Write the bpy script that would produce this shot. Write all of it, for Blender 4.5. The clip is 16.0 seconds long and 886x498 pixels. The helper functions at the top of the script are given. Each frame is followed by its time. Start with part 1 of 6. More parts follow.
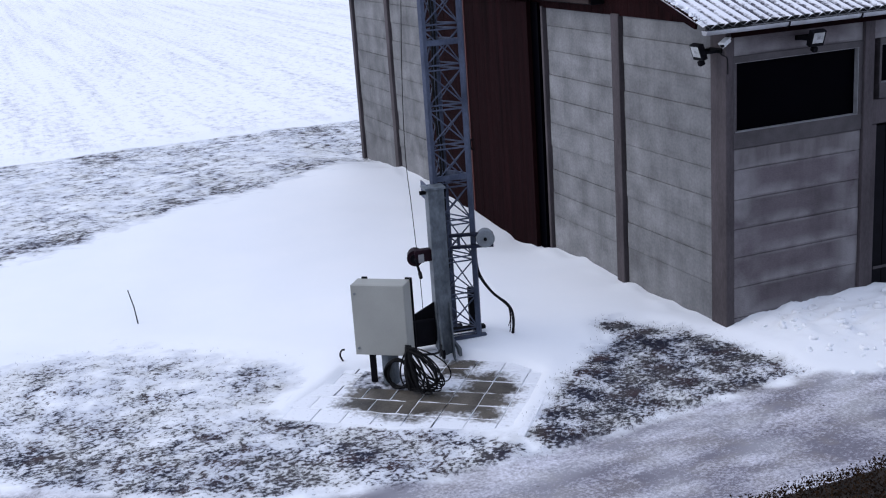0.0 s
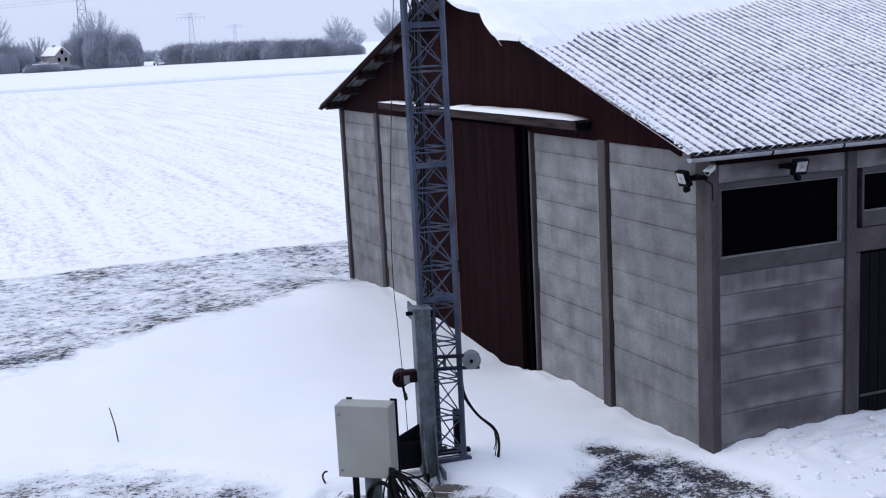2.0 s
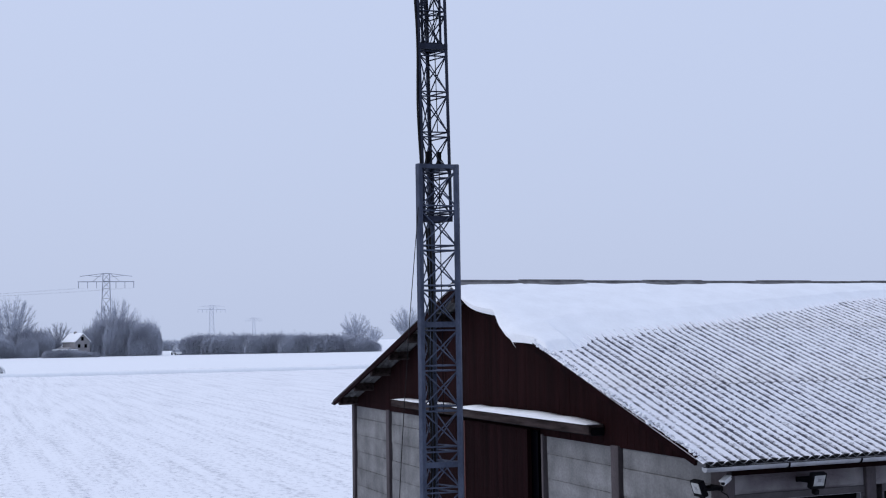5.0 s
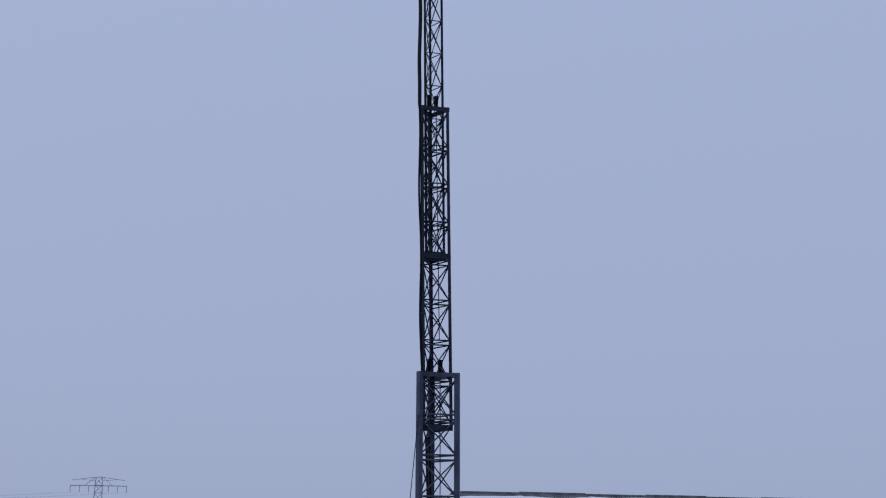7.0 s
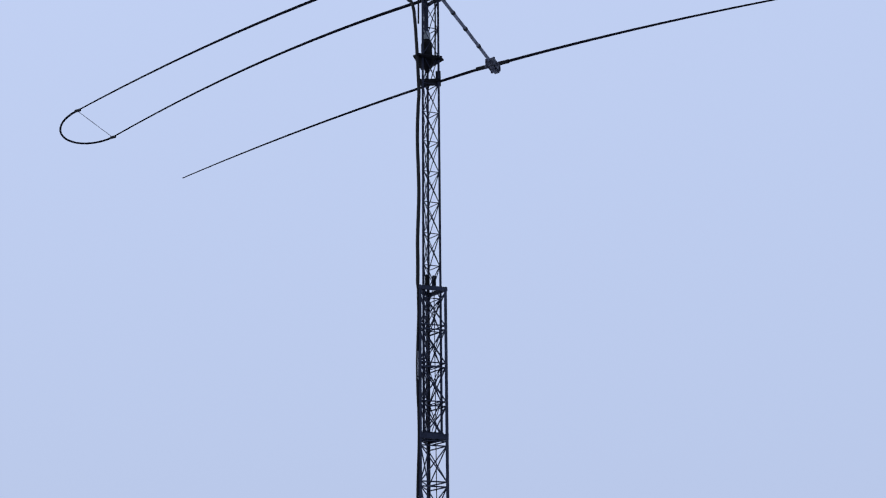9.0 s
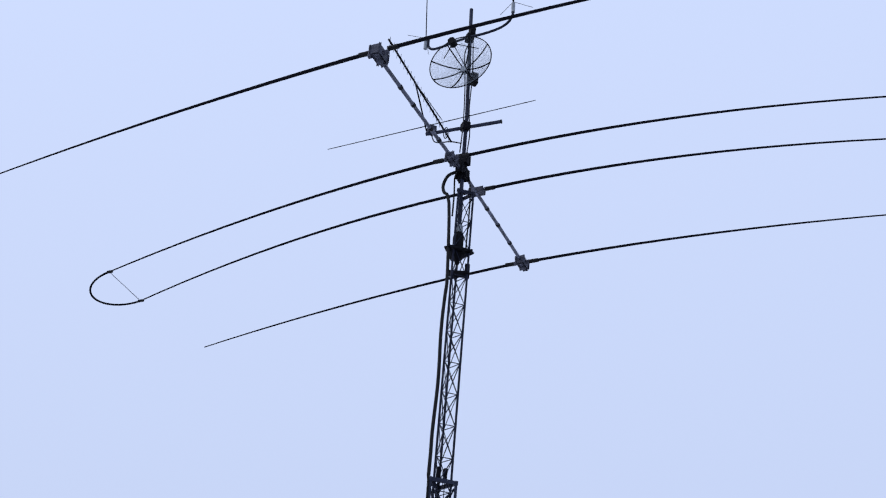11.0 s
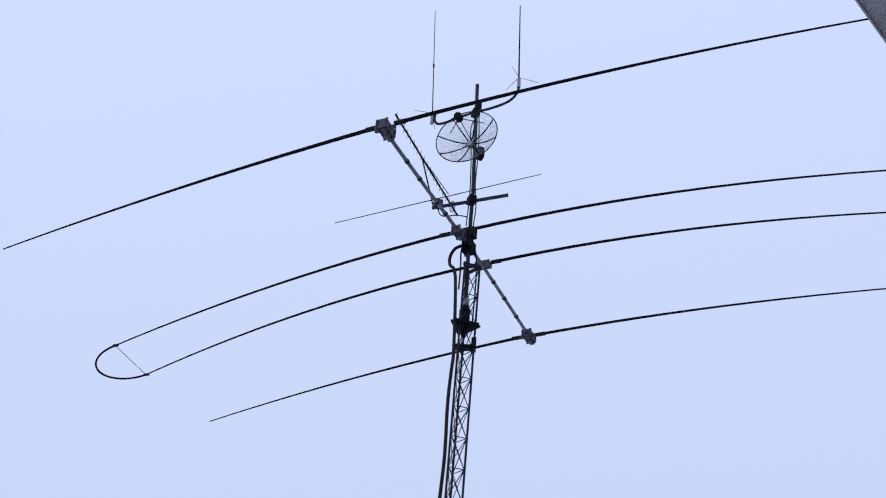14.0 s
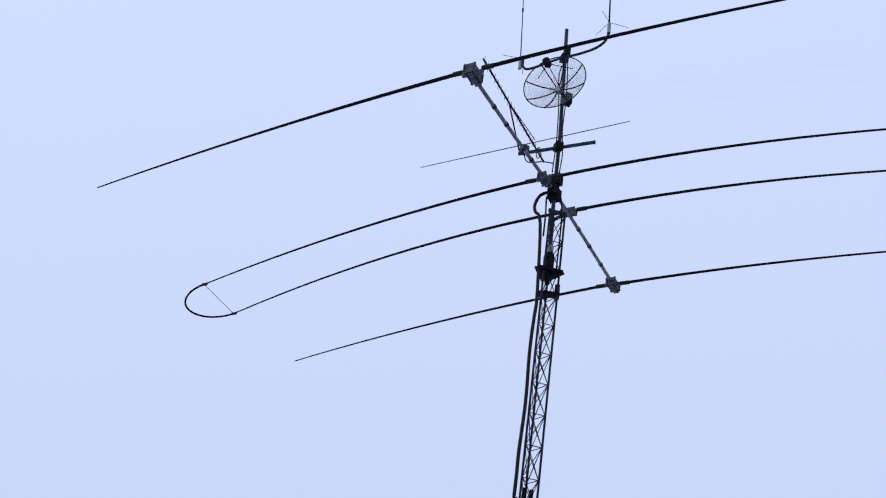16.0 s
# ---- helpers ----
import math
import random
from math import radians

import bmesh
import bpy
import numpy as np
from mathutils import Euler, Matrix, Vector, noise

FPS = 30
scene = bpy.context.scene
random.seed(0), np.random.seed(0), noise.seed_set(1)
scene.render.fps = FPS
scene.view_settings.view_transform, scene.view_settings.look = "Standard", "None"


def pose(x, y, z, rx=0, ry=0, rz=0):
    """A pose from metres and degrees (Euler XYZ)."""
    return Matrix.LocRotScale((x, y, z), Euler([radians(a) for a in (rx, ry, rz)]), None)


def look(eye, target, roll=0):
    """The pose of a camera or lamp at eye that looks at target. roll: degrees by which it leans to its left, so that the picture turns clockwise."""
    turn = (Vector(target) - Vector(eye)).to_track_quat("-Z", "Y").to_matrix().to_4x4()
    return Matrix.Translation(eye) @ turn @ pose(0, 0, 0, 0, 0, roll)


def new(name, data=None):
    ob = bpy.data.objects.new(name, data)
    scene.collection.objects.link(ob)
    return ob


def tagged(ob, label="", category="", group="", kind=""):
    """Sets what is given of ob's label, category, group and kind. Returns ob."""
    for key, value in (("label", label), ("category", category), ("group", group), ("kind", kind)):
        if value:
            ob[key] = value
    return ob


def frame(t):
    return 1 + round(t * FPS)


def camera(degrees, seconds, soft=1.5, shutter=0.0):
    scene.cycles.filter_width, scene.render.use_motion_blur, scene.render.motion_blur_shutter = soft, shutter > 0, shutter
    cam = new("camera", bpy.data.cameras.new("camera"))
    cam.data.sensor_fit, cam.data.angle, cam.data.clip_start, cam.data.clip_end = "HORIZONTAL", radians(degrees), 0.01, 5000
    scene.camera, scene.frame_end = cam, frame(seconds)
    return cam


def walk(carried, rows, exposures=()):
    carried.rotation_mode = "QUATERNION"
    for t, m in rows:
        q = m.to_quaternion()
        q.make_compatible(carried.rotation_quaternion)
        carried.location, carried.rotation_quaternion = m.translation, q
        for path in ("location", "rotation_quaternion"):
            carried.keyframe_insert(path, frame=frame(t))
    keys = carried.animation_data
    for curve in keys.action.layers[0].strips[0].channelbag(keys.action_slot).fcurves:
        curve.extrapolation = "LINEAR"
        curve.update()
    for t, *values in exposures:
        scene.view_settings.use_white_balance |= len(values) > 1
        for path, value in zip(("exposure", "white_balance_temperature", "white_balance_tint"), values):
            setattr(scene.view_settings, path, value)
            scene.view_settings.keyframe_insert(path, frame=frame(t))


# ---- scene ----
# ---- camera ----
EYE = Vector((10.35, -7.276, 4.603))
# seconds, yaw to the left of +y, pitch up, roll
PATH = [
    (0.0, 68.85, -15.91, -4.01), (0.5, 68.60, -15.24, -4.23), (1.0, 68.07, -13.43, -4.07), (1.5, 67.41, -12.18, -3.26),
    (2.0, 67.84, -10.16, -2.93), (2.5, 68.01, -7.29, -2.42), (3.0, 68.81, -5.16, -1.75), (3.5, 68.85, -3.31, -1.23),
    (3.7, 68.41, -2.65, -0.93), (5.8, 68.06, 8.35, -0.88), (6.0, 67.97, 9.23, -0.75), (6.5, 68.24, 11.67, -0.17),
    (7.0, 68.02, 14.06, 0.24), (7.5, 68.74, 17.65, -0.41), (8.0, 68.81, 19.67, -0.44), (8.5, 68.64, 20.29, -0.73),
    (9.0, 67.95, 22.63, 0.24), (9.5, 68.25, 25.46, 2.44), (9.7, 68.60, 26.50, 3.27), (11.8, 69.94, 34.49, 5.67),
    (12.0, 70.57, 35.44, 4.96), (12.5, 71.01, 37.80, 5.65), (13.0, 70.70, 36.72, 5.73), (13.5, 70.10, 36.14, 5.93),
    (14.0, 70.54, 35.14, 6.47), (14.5, 71.66, 33.89, 6.94), (15.0, 72.92, 33.17, 7.63), (15.5, 74.24, 32.35, 9.30),
    (16.0, 74.91, 31.98, 10.00)]


def ahead(yaw, pitch):
    a, b = radians(yaw), radians(pitch)
    return Vector((-math.sin(a) * math.cos(b), math.cos(a) * math.cos(b), math.sin(b)))


EXPOSURES = [(0.0, 0.21, 6380, 11), (3.7, 0.26, 6420, 10), (5.8, -0.40, 6120, 12), (6.5, -0.56, 5950, 13), (7.0, -0.68, 5930, 13), (7.5, -0.63, 5930, 13), (8.0, -0.54, 5980, 12), (8.5, -0.35, 6000, 12),
             (9.0, -0.21, 6030, 11), (9.7, -0.02, 6100, 10), (11.8, -0.05, 6170, 12), (16.0, -0.04, 6170, 12)]
cam = camera(40.66, 16.0, soft=1.15)
walk(cam, [(t, look(EYE, EYE + ahead(y, p), r)) for t, y, p, r in PATH], EXPOSURES)

# ---- sky and sun: an even winter overcast ----
SUN_UP, SUN_TURN = 38.0, 200.0
world = bpy.data.worlds.new("winter_sky")
scene.world = world
world.use_nodes = True
nt = world.node_tree
sky = nt.nodes.new("ShaderNodeTexSky")
sky.sky_type, sky.sun_disc = "NISHITA", False
sky.sun_elevation, sky.sun_rotation = radians(SUN_UP), radians(SUN_TURN)
sky.air_density, sky.dust_density = 1.0, 6.0
sky_dim = nt.nodes.new("ShaderNodeVectorMath")
sky_dim.operation = "SCALE"
sky_dim.inputs["Scale"].default_value = 0.1
veil = nt.nodes.new("ShaderNodeMix")
veil.data_type = "RGBA"
veil.inputs[0].default_value = 0.88
veil.inputs[7].default_value = (0.70, 0.79, 1.03, 1)
# an overcast dome brightens a little towards the zenith
dome, dome_z, dome_gain, dome_mul = (nt.nodes.new("ShaderNode" + k) for k in ("TexCoord", "SeparateXYZ", "MapRange", "VectorMath"))
dome_gain.inputs[3].default_value, dome_gain.inputs[4].default_value = 0.89, 1.10
dome_mul.operation = "SCALE"
nt.links.new(dome.outputs["Generated"], dome_z.inputs[0])
nt.links.new(dome_z.outputs["Z"], dome_gain.inputs[0])
nt.links.new(sky.outputs[0], sky_dim.inputs[0])
nt.links.new(sky_dim.outputs[0], veil.inputs[6])
nt.links.new(veil.outputs[2], dome_mul.inputs[0])
nt.links.new(dome_gain.outputs[0], dome_mul.inputs["Scale"])
nt.links.new(dome_mul.outputs[0], nt.nodes["Background"].inputs[0])
nt.nodes["Background"].inputs[1].default_value = 1.0
lamp = bpy.data.lights.new("veiled_sun", "SUN")
lamp.energy, lamp.angle, lamp.color = 0.7, radians(40), (1, 0.97, 0.93)
sun_ob = new("veiled_sun", lamp)
sun_ob.matrix_world = look(Vector((math.sin(radians(SUN_TURN)) * 30, math.cos(radians(SUN_TURN)) * 30, 30 * math.tan(radians(SUN_UP)))), Vector((0, 0, 0)))


# ---- materials ----
def mat(name, base, vary=0.25, scale=6.0, rough=0.7, metal=0.0, bump=0.15, fine=60.0, stretch=(1, 1, 1), second=None, amount=0.5, spec=0.4, each=0.0, joint=0.0, bloom=0.0):
    """Base colour with a coarse and a fine noise, relief from the fine one; second: a colour that comes in patches."""
    m = bpy.data.materials.new(name)
    m.use_nodes = True
    t = m.node_tree
    bs = t.nodes["Principled BSDF"]
    co = t.nodes.new("ShaderNodeTexCoord")
    geo = t.nodes.new("ShaderNodeNewGeometry")
    mp = t.nodes.new("ShaderNodeMapping")
    mp.inputs["Scale"].default_value = stretch
    t.links.new(geo.outputs["Position"], mp.inputs[0])
    n1, n2 = t.nodes.new("ShaderNodeTexNoise"), t.nodes.new("ShaderNodeTexNoise")
    n1.inputs["Scale"].default_value, n1.inputs["Detail"].default_value = scale, 5
    n2.inputs["Scale"].default_value, n2.inputs["Detail"].default_value = fine, 4
    for n in (n1, n2):
        t.links.new(mp.outputs[0], n.inputs["Vector"])
    r = t.nodes.new("ShaderNodeValToRGB")
    r.color_ramp.elements[0].position, r.color_ramp.elements[1].position = 0.5 - amount * 0.3, 0.5 + amount * 0.3
    lo = [c * (1 - vary) for c in base]
    hi = [min(1, c * (1 + vary)) for c in (second or base)]
    r.color_ramp.elements[0].color, r.color_ramp.elements[1].color = (*lo, 1), (*hi, 1)
    t.links.new(n1.outputs[0], r.inputs[0])
    mx = t.nodes.new("ShaderNodeMix")
    mx.data_type, mx.blend_type = "RGBA", "MULTIPLY"
    mx.inputs[0].default_value = 1.0
    r2 = t.nodes.new("ShaderNodeMapRange")
    r2.inputs[1].default_value, r2.inputs[2].default_value = 0.3, 0.7
    r2.inputs[3].default_value, r2.inputs[4].default_value = 1 - vary * 0.8, 1 + vary * 0.3
    t.links.new(n2.outputs[0], r2.inputs[0])
    t.links.new(r.outputs[0], mx.inputs[6])
    t.links.new(r2.outputs[0], mx.inputs[7])
    out = mx.outputs[2]
    if each:
        info = t.nodes.new("ShaderNodeObjectInfo")
        r3 = t.nodes.new("ShaderNodeMapRange")
        r3.inputs[3].default_value, r3.inputs[4].default_value = 1 - each, 1 + each
        t.links.new(info.outputs["Random"], r3.inputs[0])
        m3 = t.nodes.new("ShaderNodeMix")
        m3.data_type, m3.blend_type = "RGBA", "MULTIPLY"
        m3.inputs[0].default_value = 1.0
        t.links.new(out, m3.inputs[6])
        t.links.new(r3.outputs[0], m3.inputs[7])
        out = m3.outputs[2]
    if joint:
        # dirt that has gathered along the piece's long edges, broken up by noise
        sp = t.nodes.new("ShaderNodeSeparateXYZ")
        t.links.new(co.outputs["Generated"], sp.inputs[0])
        rj = t.nodes.new("ShaderNodeValToRGB")
        rj.color_ramp.elements[0].position, rj.color_ramp.elements[0].color = 0.0, (1, 1, 1, 1)
        rj.color_ramp.elements[1].position, rj.color_ramp.elements[1].color = 1.0, (0.9, 0.9, 0.9, 1)
        for pos, val in ((0.12, 0.45), (0.28, 0.0), (0.72, 0.0), (0.90, 0.35)):
            e = rj.color_ramp.elements.new(pos)
            e.color = (val, val, val, 1)
        t.links.new(sp.outputs["Z"], rj.inputs[0])
        n3 = t.nodes.new("ShaderNodeTexNoise")
        n3.inputs["Scale"].default_value, n3.inputs["Detail"].default_value = 4.0, 5
        t.links.new(geo.outputs["Position"], n3.inputs["Vector"])
        r4 = t.nodes.new("ShaderNodeMapRange")
        r4.inputs[1].default_value, r4.inputs[2].default_value = 0.38, 0.68
        t.links.new(n3.outputs[0], r4.inputs[0])
        mu = t.nodes.new("ShaderNodeMath")
        mu.operation = "MULTIPLY"
        t.links.new(rj.outputs[0], mu.inputs[0])
        t.links.new(r4.outputs[0], mu.inputs[1])
        mv = t.nodes.new("ShaderNodeMath")
        mv.operation = "MULTIPLY"
        mv.inputs[1].default_value = joint
        t.links.new(mu.outputs[0], mv.inputs[0])
        m4 = t.nodes.new("ShaderNodeMix")
        m4.data_type = "RGBA"
        m4.inputs[7].default_value = (0.045, 0.042, 0.040, 1)
        t.links.new(mv.outputs[0], m4.inputs[0])
        t.links.new(out, m4.inputs[6])
        out = m4.outputs[2]
    if bloom:
        # pale lime bloom towards the ends and the lower edge of a piece, broken up by noise
        sb = t.nodes.new("ShaderNodeSeparateXYZ")
        t.links.new(co.outputs["Generated"], sb.inputs[0])
        ends, low = t.nodes.new("ShaderNodeValToRGB"), t.nodes.new("ShaderNodeValToRGB")
        for ramp, stops in ((ends, ((0.0, 1.0), (0.13, 0.75), (0.26, 0.0), (0.78, 0.0), (0.93, 0.7), (1.0, 0.9))), (low, ((0.0, 0.0), (0.10, 0.8), (0.45, 0.0), (0.9, 0.0), (1.0, 0.6)))):
            ramp.color_ramp.elements[0].position, ramp.color_ramp.elements[0].color = stops[0][0], (*[stops[0][1]] * 3, 1)
            ramp.color_ramp.elements[1].position, ramp.color_ramp.elements[1].color = stops[-1][0], (*[stops[-1][1]] * 3, 1)
            for pos, val in stops[1:-1]:
                ramp.color_ramp.elements.new(pos).color = (val, val, val, 1)
        t.links.new(sb.outputs["Y"], ends.inputs[0])
        t.links.new(sb.outputs["Z"], low.inputs[0])
        top = t.nodes.new("ShaderNodeMath")
        top.operation = "MAXIMUM"
        t.links.new(ends.outputs[0], top.inputs[0])
        t.links.new(low.outputs[0], top.inputs[1])
        nb = t.nodes.new("ShaderNodeTexNoise")
        nb.inputs["Scale"].default_value, nb.inputs["Detail"].default_value = 2.3, 6
        t.links.new(geo.outputs["Position"], nb.inputs["Vector"])
        rb = t.nodes.new("ShaderNodeMapRange")
        rb.inputs[1].default_value, rb.inputs[2].default_value, rb.inputs[4].default_value = 0.33, 0.58, bloom
        t.links.new(nb.outputs[0], rb.inputs[0])
        pr = t.nodes.new("ShaderNodeMath")
        pr.operation = "MULTIPLY"
        t.links.new(top.outputs[0], pr.inputs[0])
        t.links.new(rb.outputs[0], pr.inputs[1])
        m5 = t.nodes.new("ShaderNodeMix")
        m5.data_type = "RGBA"
        m5.inputs[7].default_value = (0.27, 0.26, 0.265, 1)
        t.links.new(pr.outputs[0], m5.inputs[0])
        t.links.new(out, m5.inputs[6])
        out = m5.outputs[2]
    t.links.new(out, bs.inputs["Base Color"])
    bs.inputs["Roughness"].default_value, bs.inputs["Metallic"].default_value = rough, metal
    bs.inputs["Specular IOR Level"].default_value = spec
    if bump:
        b = t.nodes.new("ShaderNodeBump")
        b.inputs["Strength"].default_value, b.inputs["Distance"].default_value = bump, 0.02
        t.links.new(n2.outputs[0], b.inputs["Height"])
        t.links.new(b.outputs[0], bs.inputs["Normal"])
    return m


SNOW = mat("snow", (0.84, 0.86, 0.89), 0.03, 3, 0.85, 0, 0.25, 25, spec=0.2)
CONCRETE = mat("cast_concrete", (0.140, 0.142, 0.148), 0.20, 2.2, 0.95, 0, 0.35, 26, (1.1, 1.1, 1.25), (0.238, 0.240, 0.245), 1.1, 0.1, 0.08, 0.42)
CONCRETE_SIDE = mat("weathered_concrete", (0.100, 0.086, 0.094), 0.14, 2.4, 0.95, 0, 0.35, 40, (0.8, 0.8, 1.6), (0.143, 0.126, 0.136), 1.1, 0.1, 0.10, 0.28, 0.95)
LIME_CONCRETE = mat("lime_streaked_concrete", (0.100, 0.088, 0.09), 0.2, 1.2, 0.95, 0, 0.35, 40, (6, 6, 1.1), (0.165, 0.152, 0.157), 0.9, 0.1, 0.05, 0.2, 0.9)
POST_CONCRETE = mat("post_concrete", (0.082, 0.071, 0.076), 0.2, 3, 0.95, 0, 0.3, 50, (1, 1, 0.4), spec=0.15)
TIMBER = mat("stained_timber", (0.0092, 0.0031, 0.0037), 0.4, 1.6, 0.85, 0, 0.3, 30, (5, 5, 0.35), (0.0160, 0.0047, 0.0053), 1.0, 0.04, 0.06)
DOOR_TIMBER = mat("dark_door_timber", (0.0058, 0.0022, 0.0029), 0.45, 1.4, 0.85, 0, 0.3, 30, (6, 6, 0.3), (0.0125, 0.0038, 0.0046), 1.0, 0.03, 0.08)
RED_PAINT = mat("worn_red_paint", (0.055, 0.008, 0.007), 0.3, 6, 0.6, 0, 0.2, 50, (1, 1, 0.3))
RAIL_WOOD = mat("weathered_rail_wood", (0.016, 0.0095, 0.0095), 0.35, 4, 0.85, 0, 0.3, 50, (0.5, 4, 4), (0.038, 0.028, 0.027), 0.6, 0.08)
DARK_GLASS_AND_SHADE = mat("dark_glass_and_shade", (0.0010, 0.0010, 0.0022), 0.1, 2, 0.4, 0, 0.0, spec=0.008)
FRAME_GREY = mat("grey_window_frame", (0.060, 0.053, 0.057), 0.2, 5, 0.7, 0, 0.2)
BEAD = mat("pale_window_bead", (0.24, 0.24, 0.25), 0.15, 6, 0.6, 0, 0.1)
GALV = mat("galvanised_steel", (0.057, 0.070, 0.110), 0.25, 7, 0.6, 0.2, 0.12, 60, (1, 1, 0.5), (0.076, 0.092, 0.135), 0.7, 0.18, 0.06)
# upper sections and mast: their backlit look against the sky is put into colour
GALV_DARK = mat("backlit_dark_steel", (0.011, 0.013, 0.024), 0.3, 7, 0.6, 0.1, 0.12, 60, (1, 1, 0.5), (0.018, 0.021, 0.036), 0.7, 0.1, 0.06)
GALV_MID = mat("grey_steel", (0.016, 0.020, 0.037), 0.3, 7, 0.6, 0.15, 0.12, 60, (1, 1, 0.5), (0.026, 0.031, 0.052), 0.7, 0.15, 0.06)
GALV_PALE = mat("pale_galvanised_steel", (0.20, 0.22, 0.24), 0.2, 8, 0.5, 0.25, 0.1, 60)
GALV_DULL = mat("dull_galvanised_post", (0.085, 0.105, 0.125), 0.3, 9, 0.6, 0.2, 0.2, 40, (1, 1, 0.6), (0.13, 0.15, 0.17), 0.8)
BLACK = mat("black_rubber", (0.006, 0.006, 0.007), 0.2, 8, 0.6, 0, 0.1, spec=0.15)
BLACK_METAL = mat("black_metal", (0.0055, 0.0055, 0.0075), 0.2, 8, 0.7, 0.0, 0.1, spec=0.06)
ELEMENT = mat("black_fibreglass_element", (0.004, 0.004, 0.007), 0.15, 8, 0.7, 0, 0.05, spec=0.05)
ALU = mat("aluminium_tube", (0.080, 0.086, 0.118), 0.4, 10, 0.5, 0.2, 0.08)
HOUSING = mat("grey_plastic_housing", (0.060, 0.062, 0.082), 0.3, 12, 0.65, 0, 0.1, spec=0.2)
CABINET = mat("grey_beige_cabinet_paint", (0.315, 0.318, 0.290), 0.05, 3, 0.5, 0, 0.03, 90)
WINCH_RED = mat("dark_red_winch_paint", (0.013, 0.0042, 0.008), 0.3, 9, 0.6, 0.0, 0.15, spec=0.12)
PAVER = mat("wet_paver", (0.060, 0.053, 0.044), 0.3, 3.5, 0.55, 0, 0.25, 50, second=(0.105, 0.092, 0.076), amount=0.7, each=0.18)
WHITE_PAINT = mat("white_metal", (0.62, 0.63, 0.64), 0.12, 5, 0.5, 0, 0.08)
GUTTER = mat("grey_zinc_gutter", (0.40, 0.41, 0.44), 0.2, 4, 0.5, 0, 0.08)
LAMP_GLASS = mat("floodlight_glass", (0.40, 0.41, 0.41), 0.2, 12, 0.25, 0.0, 0.1)
# distance haze is put into these pale blue-grey twig colours, more into the second
TWIG = mat("haze_tinted_twigs", (0.325, 0.345, 0.41), 0.12, 0.15, 0.9, 0, 0, second=(0.42, 0.445, 0.51), spec=0.1, each=0.05)
HAZE_TWIG = mat("haze_paled_twigs", (0.42, 0.45, 0.52), 0.12, 0.3, 0.9, 0, 0, spec=0.1)
BARK = mat("grey_bark", (0.13, 0.13, 0.145), 0.3, 2, 0.9, 0, 0.2)
# far steel: haze is put into the pale colour, most into the faint one
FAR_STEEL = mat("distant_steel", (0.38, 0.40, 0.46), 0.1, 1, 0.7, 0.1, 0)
FAINT_STEEL = mat("haze_tinted_steel", (0.50, 0.53, 0.60), 0.08, 1, 0.8, 0, 0)
FAR_WALL = mat("pale_plaster", (0.27, 0.26, 0.27), 0.12, 1, 0.85, 0, 0.1)
SOFFIT = mat("grey_soffit_board", (0.33, 0.31, 0.33), 0.12, 5, 0.7, 0, 0.1, 40, (1, 6, 1))
MOSS = mat("ridge_fibre_cement", (0.13, 0.13, 0.135), 0.35, 5, 0.9, 0, 0.4)
LEAF = mat("hedge_leaf", (0.016, 0.008, 0.006), 0.4, 8, 0.8, 0, 0, 30, second=(0.034, 0.020, 0.011), amount=0.8, spec=0.05)
def add_dust(m):
    """Drifted snow over the surface, as thick as the mesh's dust value says, feathered by noise."""
    t = m.node_tree
    bs = t.nodes["Principled BSDF"]
    under = bs.inputs["Base Color"].links[0].from_socket
    dust, geo, grain = (t.nodes.new("ShaderNode" + k) for k in ("Attribute", "NewGeometry", "TexNoise"))
    dust.attribute_name = "dust"
    grain.inputs["Scale"].default_value, grain.inputs["Detail"].default_value = 24, 6
    t.links.new(geo.outputs["Position"], grain.inputs["Vector"])
    total, edge, cover = t.nodes.new("ShaderNodeMath"), t.nodes.new("ShaderNodeMapRange"), t.nodes.new("ShaderNodeMix")
    t.links.new(dust.outputs["Fac"], total.inputs[0])
    t.links.new(grain.outputs[0], total.inputs[1])
    edge.inputs[1].default_value, edge.inputs[2].default_value = 0.88, 1.40
    cover.data_type = "RGBA"
    cover.inputs[7].default_value = (0.80, 0.82, 0.86, 1)
    t.links.new(total.outputs[0], edge.inputs[0])
    t.links.new(edge.outputs[0], cover.inputs[0])
    t.links.new(under, cover.inputs[6])
    t.links.new(cover.outputs[2], bs.inputs["Base Color"])


